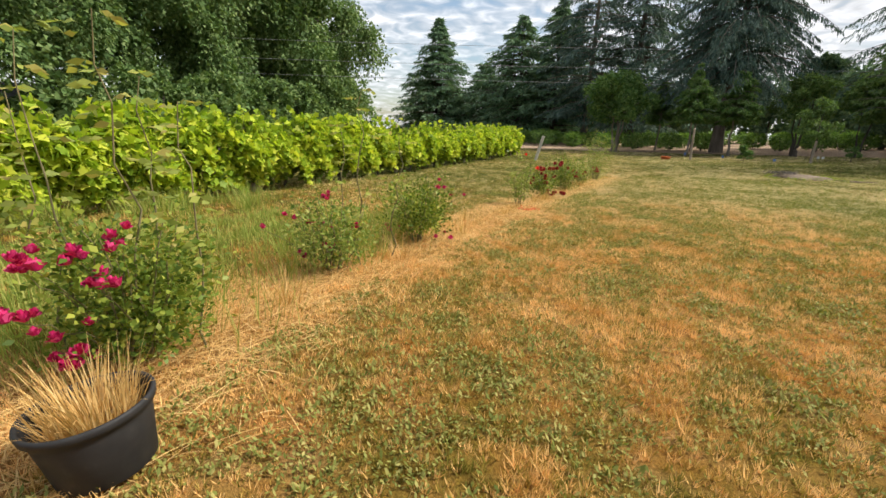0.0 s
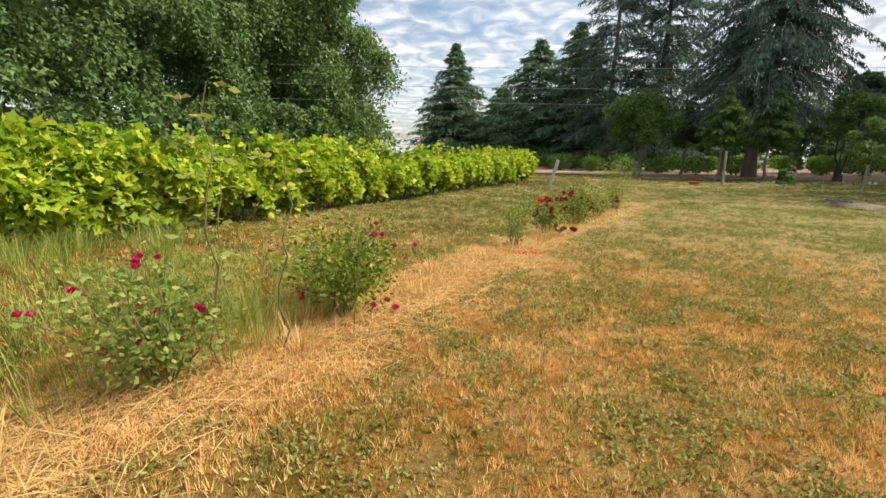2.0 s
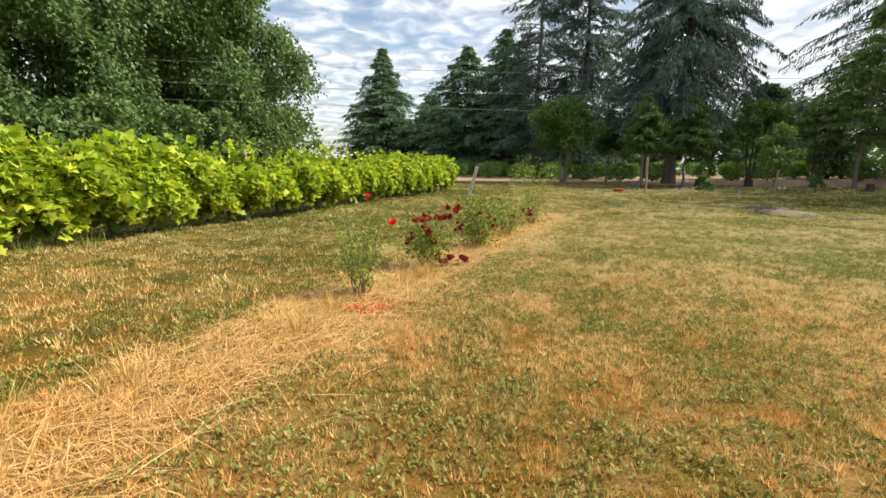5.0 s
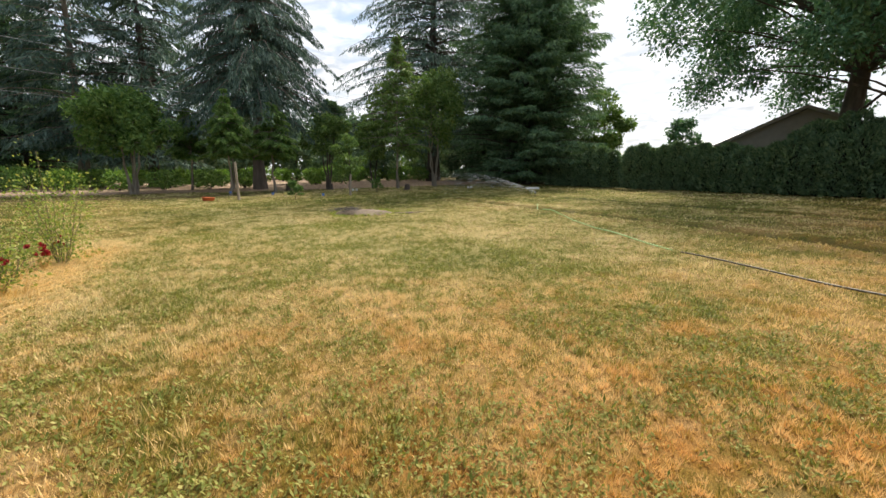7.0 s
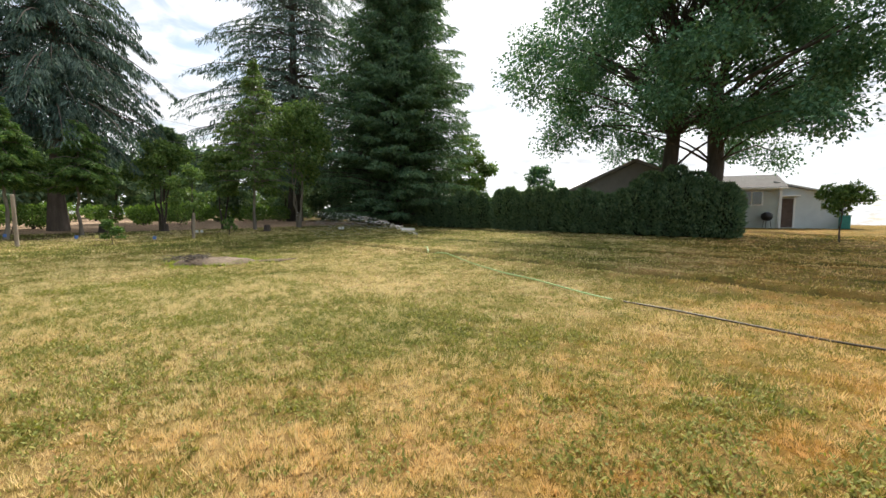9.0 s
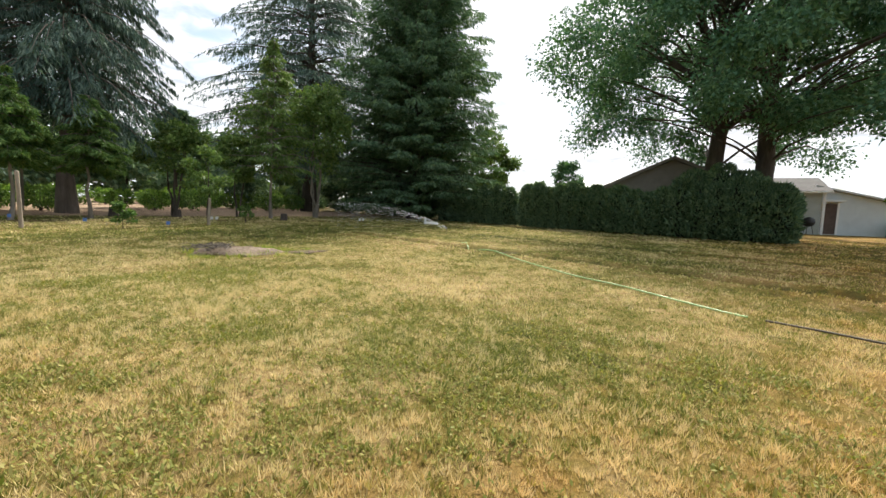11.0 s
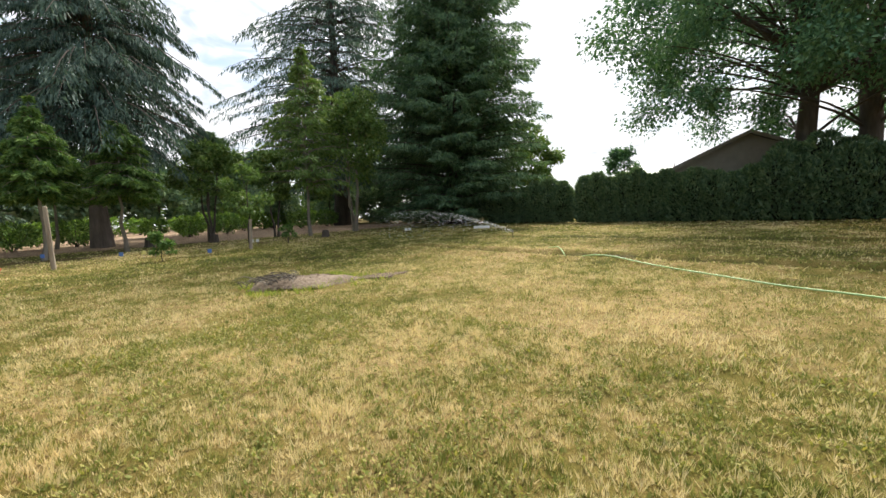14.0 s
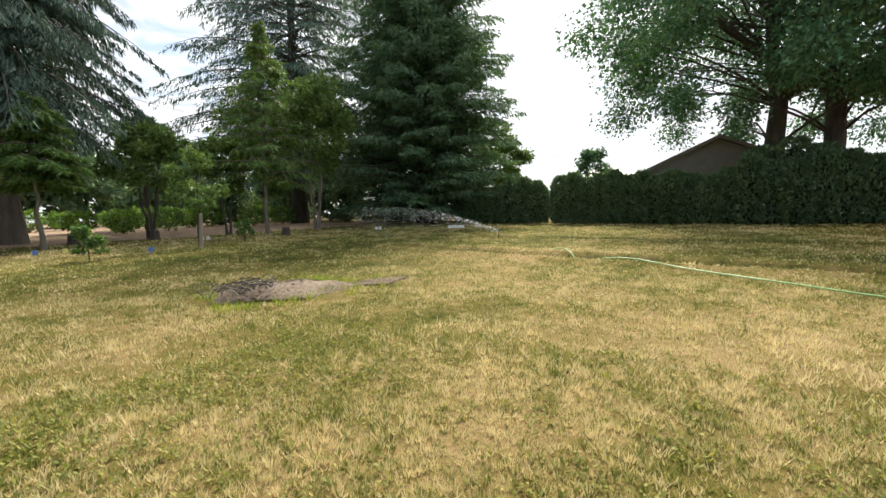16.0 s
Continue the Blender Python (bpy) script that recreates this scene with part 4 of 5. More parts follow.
def conifer(x, y, h, rad, label, r, mat=None, layers=34, per=7, bare=0.08, droop=0.25, spray=0.55, dens=34, trunk_r=0.35, shape=0.85, name="conifer", bark=None, rise=0.1, width=0.12, hang=(0.1, 1.1), loose=0.25):
    """A conifer: tapered trunk, whorls of drooping boughs, hanging sprays of needles along each."""
    ob = tree(name, x, y, label)
    mat = mat or mat_conifer
    p = bend((0, 0, -0.2), (r.normal(0, 0.15), r.normal(0, 0.15), h * 0.98), 0, 0.05, 9, r)
    rad_t = trunk_r * np.linspace(1, 0.06, 9)
    rad_t[0] *= 1.45
    v, f = tubes([p], [rad_t], 10)
    np_mesh("trunk", v, f, bark or mat_bark, ob, smooth=True)
    paths, radii, at, al, ln = [], [], [], [], []
    for i in range(layers):
        q = bare + (1 - bare) * (i + r.uniform(-0.3, 0.3)) / layers
        q = min(max(q, bare), 0.985)
        z = q * h
        reach = rad * max(0.05, (1 - ((q - bare) / (1 - bare)) ** shape)) * (0.55 + 0.45 * min(1, (q - bare) * 9 + 0.3))
        for k in range(per):
            a = r.uniform(0, 2 * np.pi)
            L = reach * r.uniform(0.5, 1.2)
            s = np.linspace(0, 1, 6)
            zb = max(z + r.normal(0, loose) * h / layers, bare * h)
            c = np.stack([np.cos(a) * L * s, np.sin(a) * L * s, zb + rise * L * s - droop * L * s ** 2 + r.normal(0, 0.04, 6)], 1)
            paths.append(c)
            radii.append(np.linspace(0.02 + 0.009 * L, 0.006, 6))
            m = max(5, int(dens * (0.3 + L / rad)))
            ss = r.uniform(0.12, 1.0, m) ** 0.75
            pt = np.stack([np.interp(ss, s, c[:, j]) for j in range(3)], 1)
            wide = 0.22 * L * (1 - ss * 0.75) + 0.10
            off = r.uniform(-1, 1, m) * wide
            pt[:, 0] += -np.sin(a) * off
            pt[:, 1] += np.cos(a) * off
            pt[:, 2] -= np.abs(off) * 0.25 + r.uniform(0, 0.18, m)
            dd = np.stack([np.cos(a) * 0.7 - np.sin(a) * np.sign(off) * 0.7, np.sin(a) * 0.7 + np.cos(a) * np.sign(off) * 0.7, -r.uniform(*hang, m)], 1)
            at.append(pt)
            al.append(dd + r.normal(size=dd.shape) * 0.3)
            ln.append(r.uniform(0.6, 1.2, m) * spray)
    v, f = tubes(paths, radii, 3)
    tagged(np_mesh("branchwork", v, f, bark or mat_bark, ob), kind="stuff")
    at, al, ln = np.concatenate(at), np.concatenate(al), np.concatenate(ln)
    v, f = spray_faces(at, al, ln, ln * 0.1 + width * 0.36, r)
    np_mesh("crown", v, f, mat, ob)
    return ob


def broadleaf(x, y, h, rad, label, r, mat=None, lumps=26, leaves=16000, size=0.3, base=0.2, trunk_r=0.3, name="tree", stems=1, hang=0.0, flat=1.0, bark=None, offset=(0, 0), hollow=0.5, lump=0.3, turn=0.0, apart=1.3, mid=0.42, lean_out=0.25):
    """A broadleaved tree: trunk, limbs out to lumps of foliage, leaves thick on the outside of each lump."""
    ob = tree(name, x, y, label)
    cen = []
    for i in range(lumps):
        u = r.uniform(0, 1) ** 0.8
        z = base + (1 - base) * (0.08 + 0.86 * u)
        prof = math.sqrt(max(0.3, 1 - ((z - (base + (1 - base) * mid)) / ((1 - base) * 0.62)) ** 2))
        a, q = r.uniform(0, 2 * np.pi), rad * prof * r.uniform(0.25, 0.92)
        cen.append((offset[0] + np.cos(a) * q, offset[1] + np.sin(a) * q * flat, z * h))
    cen = np.array(cen)
    paths, radii = [], []
    for k in range(stems):
        a = 2 * np.pi * k / max(stems, 1) + turn
        o = 0.0 if stems == 1 else trunk_r * apart
        lean = np.array([np.cos(a), np.sin(a)]) * (0 if stems == 1 else rad * lean_out)
        p = bend((np.cos(a) * o, np.sin(a) * o, -0.2), (lean[0] + offset[0] * 0.5, lean[1] + offset[1] * 0.5, h * 0.72), 0, h * 0.008, 8, r)
        rt = trunk_r * np.linspace(1, 0.25, 8)
        rt[0] *= 1.4
        paths.append(p)
        radii.append(rt)
    v, f = tubes(paths, radii, 10)
    np_mesh("trunk", v, f, bark or mat_bark, ob, smooth=True)
    lp, lr = [], []
    for c in cen:
        t = paths[r.integers(len(paths))]
        j = int(np.clip(np.searchsorted(t[:, 2], max(base * h * 0.9, c[2] * 0.62)), 1, 7))
        lp.append(bend(t[j], c, 0.04 * h, 0.05, 6, r))
        lr.append(np.linspace(trunk_r * (0.34 if len(lr) % 12 == 0 else 0.13), 0.012, 6))
    if leaves > 4000:
        for c, q in zip(lp, lr):
            np_mesh("limb", *tubes([c], [q], 6), bark or mat_bark, ob, smooth=True)
    else:
        tagged(np_mesh("branchwork", *tubes(lp, lr, 5), bark or mat_bark, ob, smooth=True), kind="stuff")
    per = leaves // lumps
    at, al = [], []
    for c in cen:
        R = rad * r.uniform(0.8, 1.3) * lump
        d = unit(r.normal(size=(per, 3)))
        q = (hollow + (1 - hollow) * r.uniform(0, 1, per) ** 0.6)[:, None] * R
        wob = 1 + 0.35 * np.sin(d[:, :1] * 5 + c[0]) * np.sin(d[:, 1:2] * 6 + c[1])
        p = c + d * q * wob * [1, 1, 0.75]
        if hang:
            p[:, 2] -= r.uniform(0, hang, per) ** 2
        at.append(p)
        al.append(d * [1, 1, 0.6] + r.normal(size=d.shape) * 0.6 + np.array([0, 0, -0.3 - hang * 0.5]))
    at, al = np.concatenate(at), np.concatenate(al)
    low = at[:, 2] > 0.25
    at, al = at[low], al[low]
    s = r.uniform(0.6, 1.25, len(at)) * size
    v, f = spray_faces(at, al, s * 1.05, s * 0.85, r)
    np_mesh("crown", v, f, mat or mat_broad, ob)
    return ob


tr = np.random.default_rng(11)
# tall trees beyond the vines
broadleaf(-27.5, 46.5, 21, 9.2, "huge spreading broadleaved tree beyond the vineyard", tr, lumps=90, leaves=78000, size=0.32, base=0.04, trunk_r=0.5, hang=1.5, lump=0.20, mid=0.62, hollow=0.15)
broadleaf(-31.5, 35.5, 22, 7.8, "tall grey-green tree with hanging twigs", tr, lumps=75, leaves=66000, size=0.30, base=0.05, trunk_r=0.5, hang=1.6, lump=0.20, mid=0.55, hollow=0.15)
broadleaf(-33, 26.0, 21, 7.5, "tall dense dark green tree beyond the vines", tr, lumps=75, leaves=66000, size=0.28, base=0.08, trunk_r=0.45, hang=1.5, lump=0.20, mid=0.5, hollow=0.15)
broadleaf(-29, 17.0, 18, 6.4, "broad green tree above a low shed", tr, lumps=64, leaves=56000, size=0.24, base=0.1, trunk_r=0.4, hang=1.2, lump=0.21, mid=0.5, hollow=0.15)
broadleaf(-33, 8.5, 17, 6.5, "broad green tree beyond the vineyard", tr, lumps=44, leaves=26000, size=0.36, base=0.12, trunk_r=0.4, hang=0.5, lump=0.25)
broadleaf(-38, 52.0, 18, 8.0, "distant tree filling the gap behind others", tr, lumps=36, leaves=18000, size=0.6, base=0.05, trunk_r=0.4)
# scrub under the tall trees
for ux, uy, uh in ((-25.5, 12.0, 4.0), (-26.5, 19.0, 3.4), (-26.0, 24.5, 4.5), (-26.0, 29.5, 5.0), (-25.0, 34.5, 5.0), (-23.5, 39.0, 5.0), (-22.5, 44.0, 5.5), (-24.0, 49.5, 6.0)):
    broadleaf(ux, uy, uh, 3.0, "low dark scrub under tall trees beyond the vines", tr, lumps=18, leaves=4500, size=0.32, base=0.02, trunk_r=0.1, name="scrub", stems=3)
# dark conifers at the far end
conifer(-17.6, 70.5, 18.2, 7.2, "solitary conical dark conifer against the sky", tr, layers=40, per=11, bare=0.02, droop=0.2, spray=0.75, dens=60, shape=1.75, width=0.3, loose=0.7)
conifer(-9.6, 69.0, 11.5, 6.5, "dark conifer in a dense far group", tr, layers=26, per=11, bare=0.02, droop=0.2, spray=0.75, dens=51, shape=2.0, width=0.3)
conifer(-4.0, 63.0, 16.5, 8.0, "dark rounded conifer in a far group", tr, layers=30, per=11, bare=0.03, droop=0.22, spray=0.75, dens=57, shape=2.4, width=0.3)
conifer(1.0, 60.0, 17.5, 7.0, "dark rounded conifer beside a tall pine", tr, layers=30, per=11, bare=0.03, droop=0.22, spray=0.75, dens=57, shape=2.2, width=0.3)
conifer(4.6, 54.5, 26, 7.0, "tall open pine with bare pale upper stems", tr, mat=mat_cedar, layers=30, per=8, bare=0.12, droop=0.3, spray=0.65, dens=75, shape=2.2, width=0.15, hang=(0.3, 1.8), trunk_r=0.4, bark=mat_pale_bark)
conifer(9.3, 52.0, 27, 7.0, "tall dark conifer with drooping boughs", tr, mat=mat_cedar, layers=32, per=9, bare=0.10, droop=0.35, spray=0.65, dens=85, shape=2.0, width=0.15, hang=(0.3, 1.8), trunk_r=0.4)
conifer(14.28, 40.2, 23.0, 7.6, "great dark cedar with long drooping boughs", tr, mat=mat_cedar, layers=34, per=13, bare=0.25, droop=0.62, spray=0.32, dens=330, width=0.10, trunk_r=0.40, shape=1.0, name="cedar", bark=mat_bark_grey, rise=0.26, hang=(1.0, 3.2), loose=0.35)
conifer(33.8, 41.6, 34, 12.0, "tall feathery cedar with drooping bough tips", tr, mat=mat_cedar, layers=38, per=12, bare=0.12, droop=0.48, spray=0.38, dens=240, width=0.13, trunk_r=0.6, shape=1.2, name="cedar", rise=0.3, hang=(0.8, 2.8), loose=0.45)
conifer(32.6, 28.4, 29, 6.8, "massive dark spruce with boughs down to the ground", tr, layers=62, per=18, bare=0.012, droop=0.30, spray=0.36, dens=230, width=0.16, trunk_r=0.5, shape=1.6, name="spruce", rise=0.40, hang=(-0.2, 1.6), loose=2.5)
conifer(37.5, 33.5, 24, 7.0, "dark conifer behind the spruce", tr, layers=30, per=9, bare=0.03, droop=0.3, spray=0.75, dens=68, shape=1.4, width=0.25)
broadleaf(24.7, 48.2, 8.6, 2.2, "small dark rounded tree beyond the track", tr, mat=mat_hedge, lumps=16, leaves=6000, size=0.28, base=0.3, trunk_r=0.15)
broadleaf(40.3, 25.0, 8.4, 2.6, "small rounded bright green tree behind the spruce", tr, mat=mat_light, lumps=18, leaves=9000, size=0.22, base=0.15, trunk_r=0.15)
# young trees along the edge of the lawn
broadleaf(5.9, 38.6, 6.1, 2.9, "rounded multi-stemmed tree at the lawn edge", tr, mat=mat_yew, lumps=34, leaves=14000, size=0.2, base=0.40, trunk_r=0.09, stems=5, bark=mat_pale_bark)
for yx, yy, yh, yr in ((10.2, 43.2, 6.2, 1.5), (13.0, 42.6, 6.5, 1.6), (10.2, 34.2, 6.0, 1.5), (13.2, 34.6, 5.9, 1.6)):
    conifer(yx, yy, yh, yr, "young conifer with a bare thin pale stem", tr, mat=mat_yew, layers=16, per=7, bare=0.44, droop=0.3, spray=0.22, dens=190, trunk_r=0.09, shape=1.9, loose=0.8, name="young_conifer", bark=mat_pale_bark)
broadleaf(17.9, 36.0, 5.5, 2.0, "small open multi-stemmed tree at the lawn edge", tr, mat=mat_light, lumps=24, leaves=7000, size=0.17, base=0.45, trunk_r=0.08, stems=3, lump=0.24)
broadleaf(20.7, 34.0, 5.0, 1.6, "small leafy tree with a leaning stem", tr, mat=mat_light, lumps=18, leaves=5500, size=0.16, base=0.45, trunk_r=0.07, stems=2, lump=0.24)
conifer(21.7, 32.2, 11.2, 3.1, "slender pointed light green tree with drooping twigs", tr, mat=mat_light, layers=34, per=6, bare=0.24, droop=0.35, spray=0.30, dens=62, trunk_r=0.10, shape=1.4, name="tree", bark=mat_pale_bark, rise=0.35, width=0.16, hang=(0.2, 1.6))
broadleaf(25.1, 31.8, 9.2, 2.5, "light green tree with several slim stems", tr, mat=mat_light, lumps=34, leaves=10000, size=0.18, base=0.36, trunk_r=0.08, hang=0.6, stems=4, bark=mat_pale_bark, lump=0.28)
broadleaf(15.3, 28.6, 3.5, 0.95, "thin young tree tied to a stake", tr, mat=mat_light, lumps=10, leaves=2000, size=0.12, base=0.4, trunk_r=0.05)
# the great maple behind the hedge
broadleaf(32.0, 6.7, 19.5, 11.5, "great maple with thick trunks spreading over the hedge", np.random.default_rng(23), mat=mat_maple, lumps=215, leaves=170000, size=0.175, base=0.19, mid=0.32, trunk_r=0.56, name="maple", stems=2, hang=0.7, offset=(0.5, 0.3), lump=0.122, turn=1.5, apart=1.75, hollow=0.1, lean_out=0.13)
broadleaf(36.6, 17.0, 4.8, 1.4, "small open tree behind the hedge", tr, mat=mat_maple, lumps=14, leaves=2200, size=0.18, base=0.5, trunk_r=0.06)


# ---- hedge ----
def hedge_plant(x, y, h, w, r):
    ob = tree("hedge_shrub", x, y, "dark green clipped conifer shrub of a tall hedge", "hedge", "hedge shrubs")
    v, f = tubes([bend((0, 0, -0.1), (0, 0, h * 0.85), 0, 0.02, 5, r)], [np.linspace(0.07, 0.02, 5)], 6)
    np_mesh("stem", v, f, mat_bark, ob)
    # solid near-black middle: the shade inside the dense shrub, put into its colour
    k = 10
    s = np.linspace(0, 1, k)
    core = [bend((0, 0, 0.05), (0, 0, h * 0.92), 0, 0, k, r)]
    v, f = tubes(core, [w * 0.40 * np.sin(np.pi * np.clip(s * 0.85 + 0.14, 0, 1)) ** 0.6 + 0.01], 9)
    np_mesh("core", v, f, mat_core_shade, ob)
    n = 4200
    a, u = r.uniform(0, 2 * np.pi, n), r.uniform(0.0, 1, n)
    q = w * 0.56 * np.sin(np.pi * np.clip(u * 0.84 + 0.15, 0, 1)) ** 0.5 * r.uniform(0.72, 1.08, n) * (1 + 0.12 * np.sin(a * 3 + u * 9))
    p = np.stack([np.cos(a) * q, np.sin(a) * q, 0.04 + u * h], 1)
    d = np.stack([np.cos(a), np.sin(a), r.uniform(0.1, 1.4, n)], 1) + r.normal(size=(n, 3)) * 0.35
    v, f = spray_faces(p, d, r.uniform(0.12, 0.26, n), 0.10, r)
    np_mesh("foliage", v, f, mat_hedge, ob)


hr = np.random.default_rng(17)
for k in range(11):
    hedge_plant(30.3 - 2.0 * k / 10 + hr.normal(0, 0.08), 13.4 - 8.0 * k / 10, 2.5 + 0.2 * math.sin(k * 1.7) + 0.45 * (k > 4), 1.5, hr)
for k in range(7):
    hedge_plant(31.1 - 0.5 * k / 6, 18.4 - 4.4 * k / 6, 2.75 + 0.2 * math.sin(k * 2.1), 1.2, hr)
for k in range(7):
    hedge_plant(31.6 + 0.1 * k, 20.0 + 0.85 * k, 2.55 + 0.3 * math.sin(k * 1.3), 1.4, hr)
for hx, hy, hh_ in ((30.5, 8.9, 3.6), (30.3, 7.6, 3.9), (30.1, 6.6, 3.5)):
    hedge_plant(hx, hy, hh_, 1.9, hr)


# ---- berry bushes on the bare earth ----
def berry_bush(r, h, w, mat, n=900):
    ob = thing("berry_bush", (0, 0, 0), "rounded green bush in a row on bare earth", "bush", "berry bushes")
    st = [bend((r.normal(0, 0.05), r.normal(0, 0.05), -0.05), (r.normal(0, w * 0.3), r.normal(0, w * 0.3), h * 0.8), 0, 0.02, 5, r) for _ in range(7)]
    v, f = tubes(st, [np.linspace(0.02, 0.006, 5)] * 7, 5)
    np_mesh("stems", v, f, mat_bark, ob)
    d = unit(r.normal(size=(n, 3)))
    p = d * [w * 0.5, w * 0.5, h * 0.42] * (r.uniform(0.45, 1.0, (n, 1)) ** 0.5) * (1 + 0.25 * np.sin(d[:, :1] * 6) * np.sin(d[:, 1:2] * 5)) + [0, 0, h * 0.56]
    p[:, 2] = np.maximum(p[:, 2], 0.12)
    v, f = leaf_faces(p, d + r.normal(size=d.shape) * 0.5, r.uniform(0.12, 0.24, n), 0.11, 0.1, r)
    np_mesh("foliage", v, f, mat, ob)
    return ob


br = np.random.default_rng(9)
kinds = [berry_bush(br, 1.5, 2.1, mat_yew), berry_bush(br, 1.45, 1.9, mat_bush), berry_bush(br, 1.65, 1.8, mat_bush)]
kind_used = [False, False, False]
for row, (y_row, step, which) in enumerate(((45.0, 2.9, (0, 0, 1)), (48.5, 2.1, (1, 2)), (52.5, 2.0, (1, 2)), (57.0, 2.0, (2, 1)))):
    for x_b in np.arange(-6 + row * 0.7, 34, step):
        if br.uniform() < 0.1:
            continue
        xb, yb = x_b + br.normal(0, 0.2), y_row - 0.10 * x_b + br.normal(0, 0.15)
        if math.hypot(xb - 14.3, yb - 40.2) < 1.6 or math.hypot(xb - 33.8, yb - 41.6) < 1.8 or math.hypot(xb - 10.2, yb - 43.2) < 1.1 or math.hypot(xb - 13.0, yb - 42.6) < 1.1:
            continue
        k = which[br.integers(len(which))]
        m = pose(xb, yb, gz(xb, yb), 0, 0, br.uniform(0, 360))
        if not kind_used[k]:
            kinds[k].matrix_world = m
            kind_used[k] = True
        else:
            copy_thing(kinds[k], m)

# scrub closing the gap beside the spruce
for ux, uy, uh in ((38.0, 47.0, 5.5), (42.0, 42.0, 6.0), (36.5, 38.5, 3.2), (30.5, 47.5, 3.6)):
    broadleaf(ux, uy, uh, 2.8, "dark scrub at the end of the track", tr, mat=mat_hedge, lumps=16, leaves=4200, size=0.3, base=0.02, trunk_r=0.1, name="scrub", stems=3)
# dark trees beyond the berry rows
for fx, fy, fh in ((7, 76, 9), (15, 73, 8), (22, 70, 9), (29, 66, 8), (36, 60, 9), (44, 53, 9), (-2, 80, 9)):
    broadleaf(fx, fy, fh, 5.2, "dark tree beyond the rows of bushes", tr, mat=mat_hedge, lumps=22, leaves=4400, size=0.6, base=0.02, trunk_r=0.2)
# far tree line behind the rows
for fx, fy, fh, fr_ in ((-30, 120, 13, 9), (-12, 128, 11, 9), (4, 122, 12, 9), (20, 125, 10, 9), (38, 120, 12, 9), (58, 112, 11, 9), (78, 95, 10, 8), (-55, 110, 14, 10), (-75, 90, 14, 10)):
    broadleaf(fx, fy, fh, fr_, "distant tree on the far side of the fields", tr, mat=mat_broad, lumps=22, leaves=3500, size=0.9, base=0.02, trunk_r=0.3)


# ---- houses ----
def siding(name, parent, x, y0, y1, z0, z1, mat, step=0.2):
    """A wall facing west at x with lapped boards."""
    wall = box_part(name, (x + 0.02, x + 0.19, y0, y1, z0, z1), mat, parent, 0)
    z = z0
    while z < z1 - 0.02:
        t = min(step, z1 - z)
        bm = bmesh.new()
        vs = [bm.verts.new(c) for c in ((x - 0.012, y0, z), (x - 0.012, y1, z), (x + 0.018, y1, z + t), (x + 0.018, y0, z + t), (x + 0.018, y0, z), (x + 0.018, y1, z))]
        bm.faces.new((vs[1], vs[0], vs[3], vs[2]))
        bm.faces.new((vs[0], vs[1], vs[5], vs[4]))
        part("board", bm, mat, wall)
        z += step
    return wall


def slab(name, corners, thick, mat, parent, label=""):
    """A flat slab under four corners given in order."""
    bm = bmesh.new()
    up = [bm.verts.new(c) for c in corners]
    dn = [bm.verts.new((c[0], c[1], c[2] - thick)) for c in corners]
    k = len(corners)
    bm.faces.new(up)
    bm.faces.new(dn[::-1])
    for i in range(k):
        bm.faces.new((up[i], dn[i], dn[(i + 1) % k], up[(i + 1) % k]))
    bmesh.ops.recalc_face_normals(bm, faces=bm.faces)
    return part(name, bm, mat, parent, label)


def gable(name, x0, x1, outline, mat, parent):
    """An upright wall between x0 and x1 with the outline given as (y, z)."""
    bm = bmesh.new()
    f0 = [bm.verts.new((x0, y, z)) for y, z in outline]
    f1 = [bm.verts.new((x1, y, z)) for y, z in outline]
    k = len(outline)
    bm.faces.new(f0)
    bm.faces.new(f1[::-1])
    for i in range(k):
        bm.faces.new((f0[i], f1[i], f1[(i + 1) % k], f0[(i + 1) % k]))
    bmesh.ops.recalc_face_normals(bm, faces=bm.faces)
    return part(name, bm, mat, parent)


# brown house with its gable to the lawn
hz = gz(36, 10) - 0.1
house = thing("house", (0, 0, 0), "low brown house with a shallow gable roof behind the hedge", "house")
gable("gable_wall", 34.8, 35.0, [(6.0, hz), (14.0, hz), (14.0, 3.95), (10.0, 5.72), (6.0, 3.95)], mat_wall_brown, house)
box_part("wall", (35.02, 46, 6.0, 14.0, hz, 3.95), mat_wall_brown, house, 0.01)
slab("roof", [(34.5, 10.0, 5.95), (46.5, 10.0, 5.95), (46.5, 14.6, 3.85), (34.5, 14.6, 3.85)], 0.16, mat_roof, house)
slab("roof", [(34.5, 10.0, 5.95), (34.5, 5.4, 3.85), (46.5, 5.4, 3.85), (46.5, 10.0, 5.95)], 0.16, mat_roof, house)
slab("bargeboard", [(34.46, 10.0, 5.93), (34.49, 10.0, 5.93), (34.49, 14.6, 3.83), (34.46, 14.6, 3.83)], 0.2, mat_wall_brown, house, "brown bargeboard")
slab("bargeboard", [(34.46, 10.0, 5.93), (34.46, 5.4, 3.83), (34.49, 5.4, 3.83), (34.49, 10.0, 5.93)], 0.2, mat_wall_brown, house, "brown bargeboard")
annex = thing("outbuilding", (0, 0, 0), "pale-roofed outbuilding behind the brown house", "outbuilding")
box_part("wall", (44.5, 52, 14.7, 19.5, gz(47, 17) - 0.2, 4.3), mat_wall_grey, annex, 0.01)
slab("roof", [(44.0, 20.0, 4.3), (44.0, 14.5, 4.3), (48.2, 14.5, 6.0), (48.2, 18.0, 6.0)], 0.12, mat_roof_pale, annex)
slab("roof", [(52.4, 14.5, 4.3), (52.4, 20.0, 4.3), (48.2, 18.0, 6.0), (48.2, 14.5, 6.0)], 0.12, mat_roof_pale, annex)

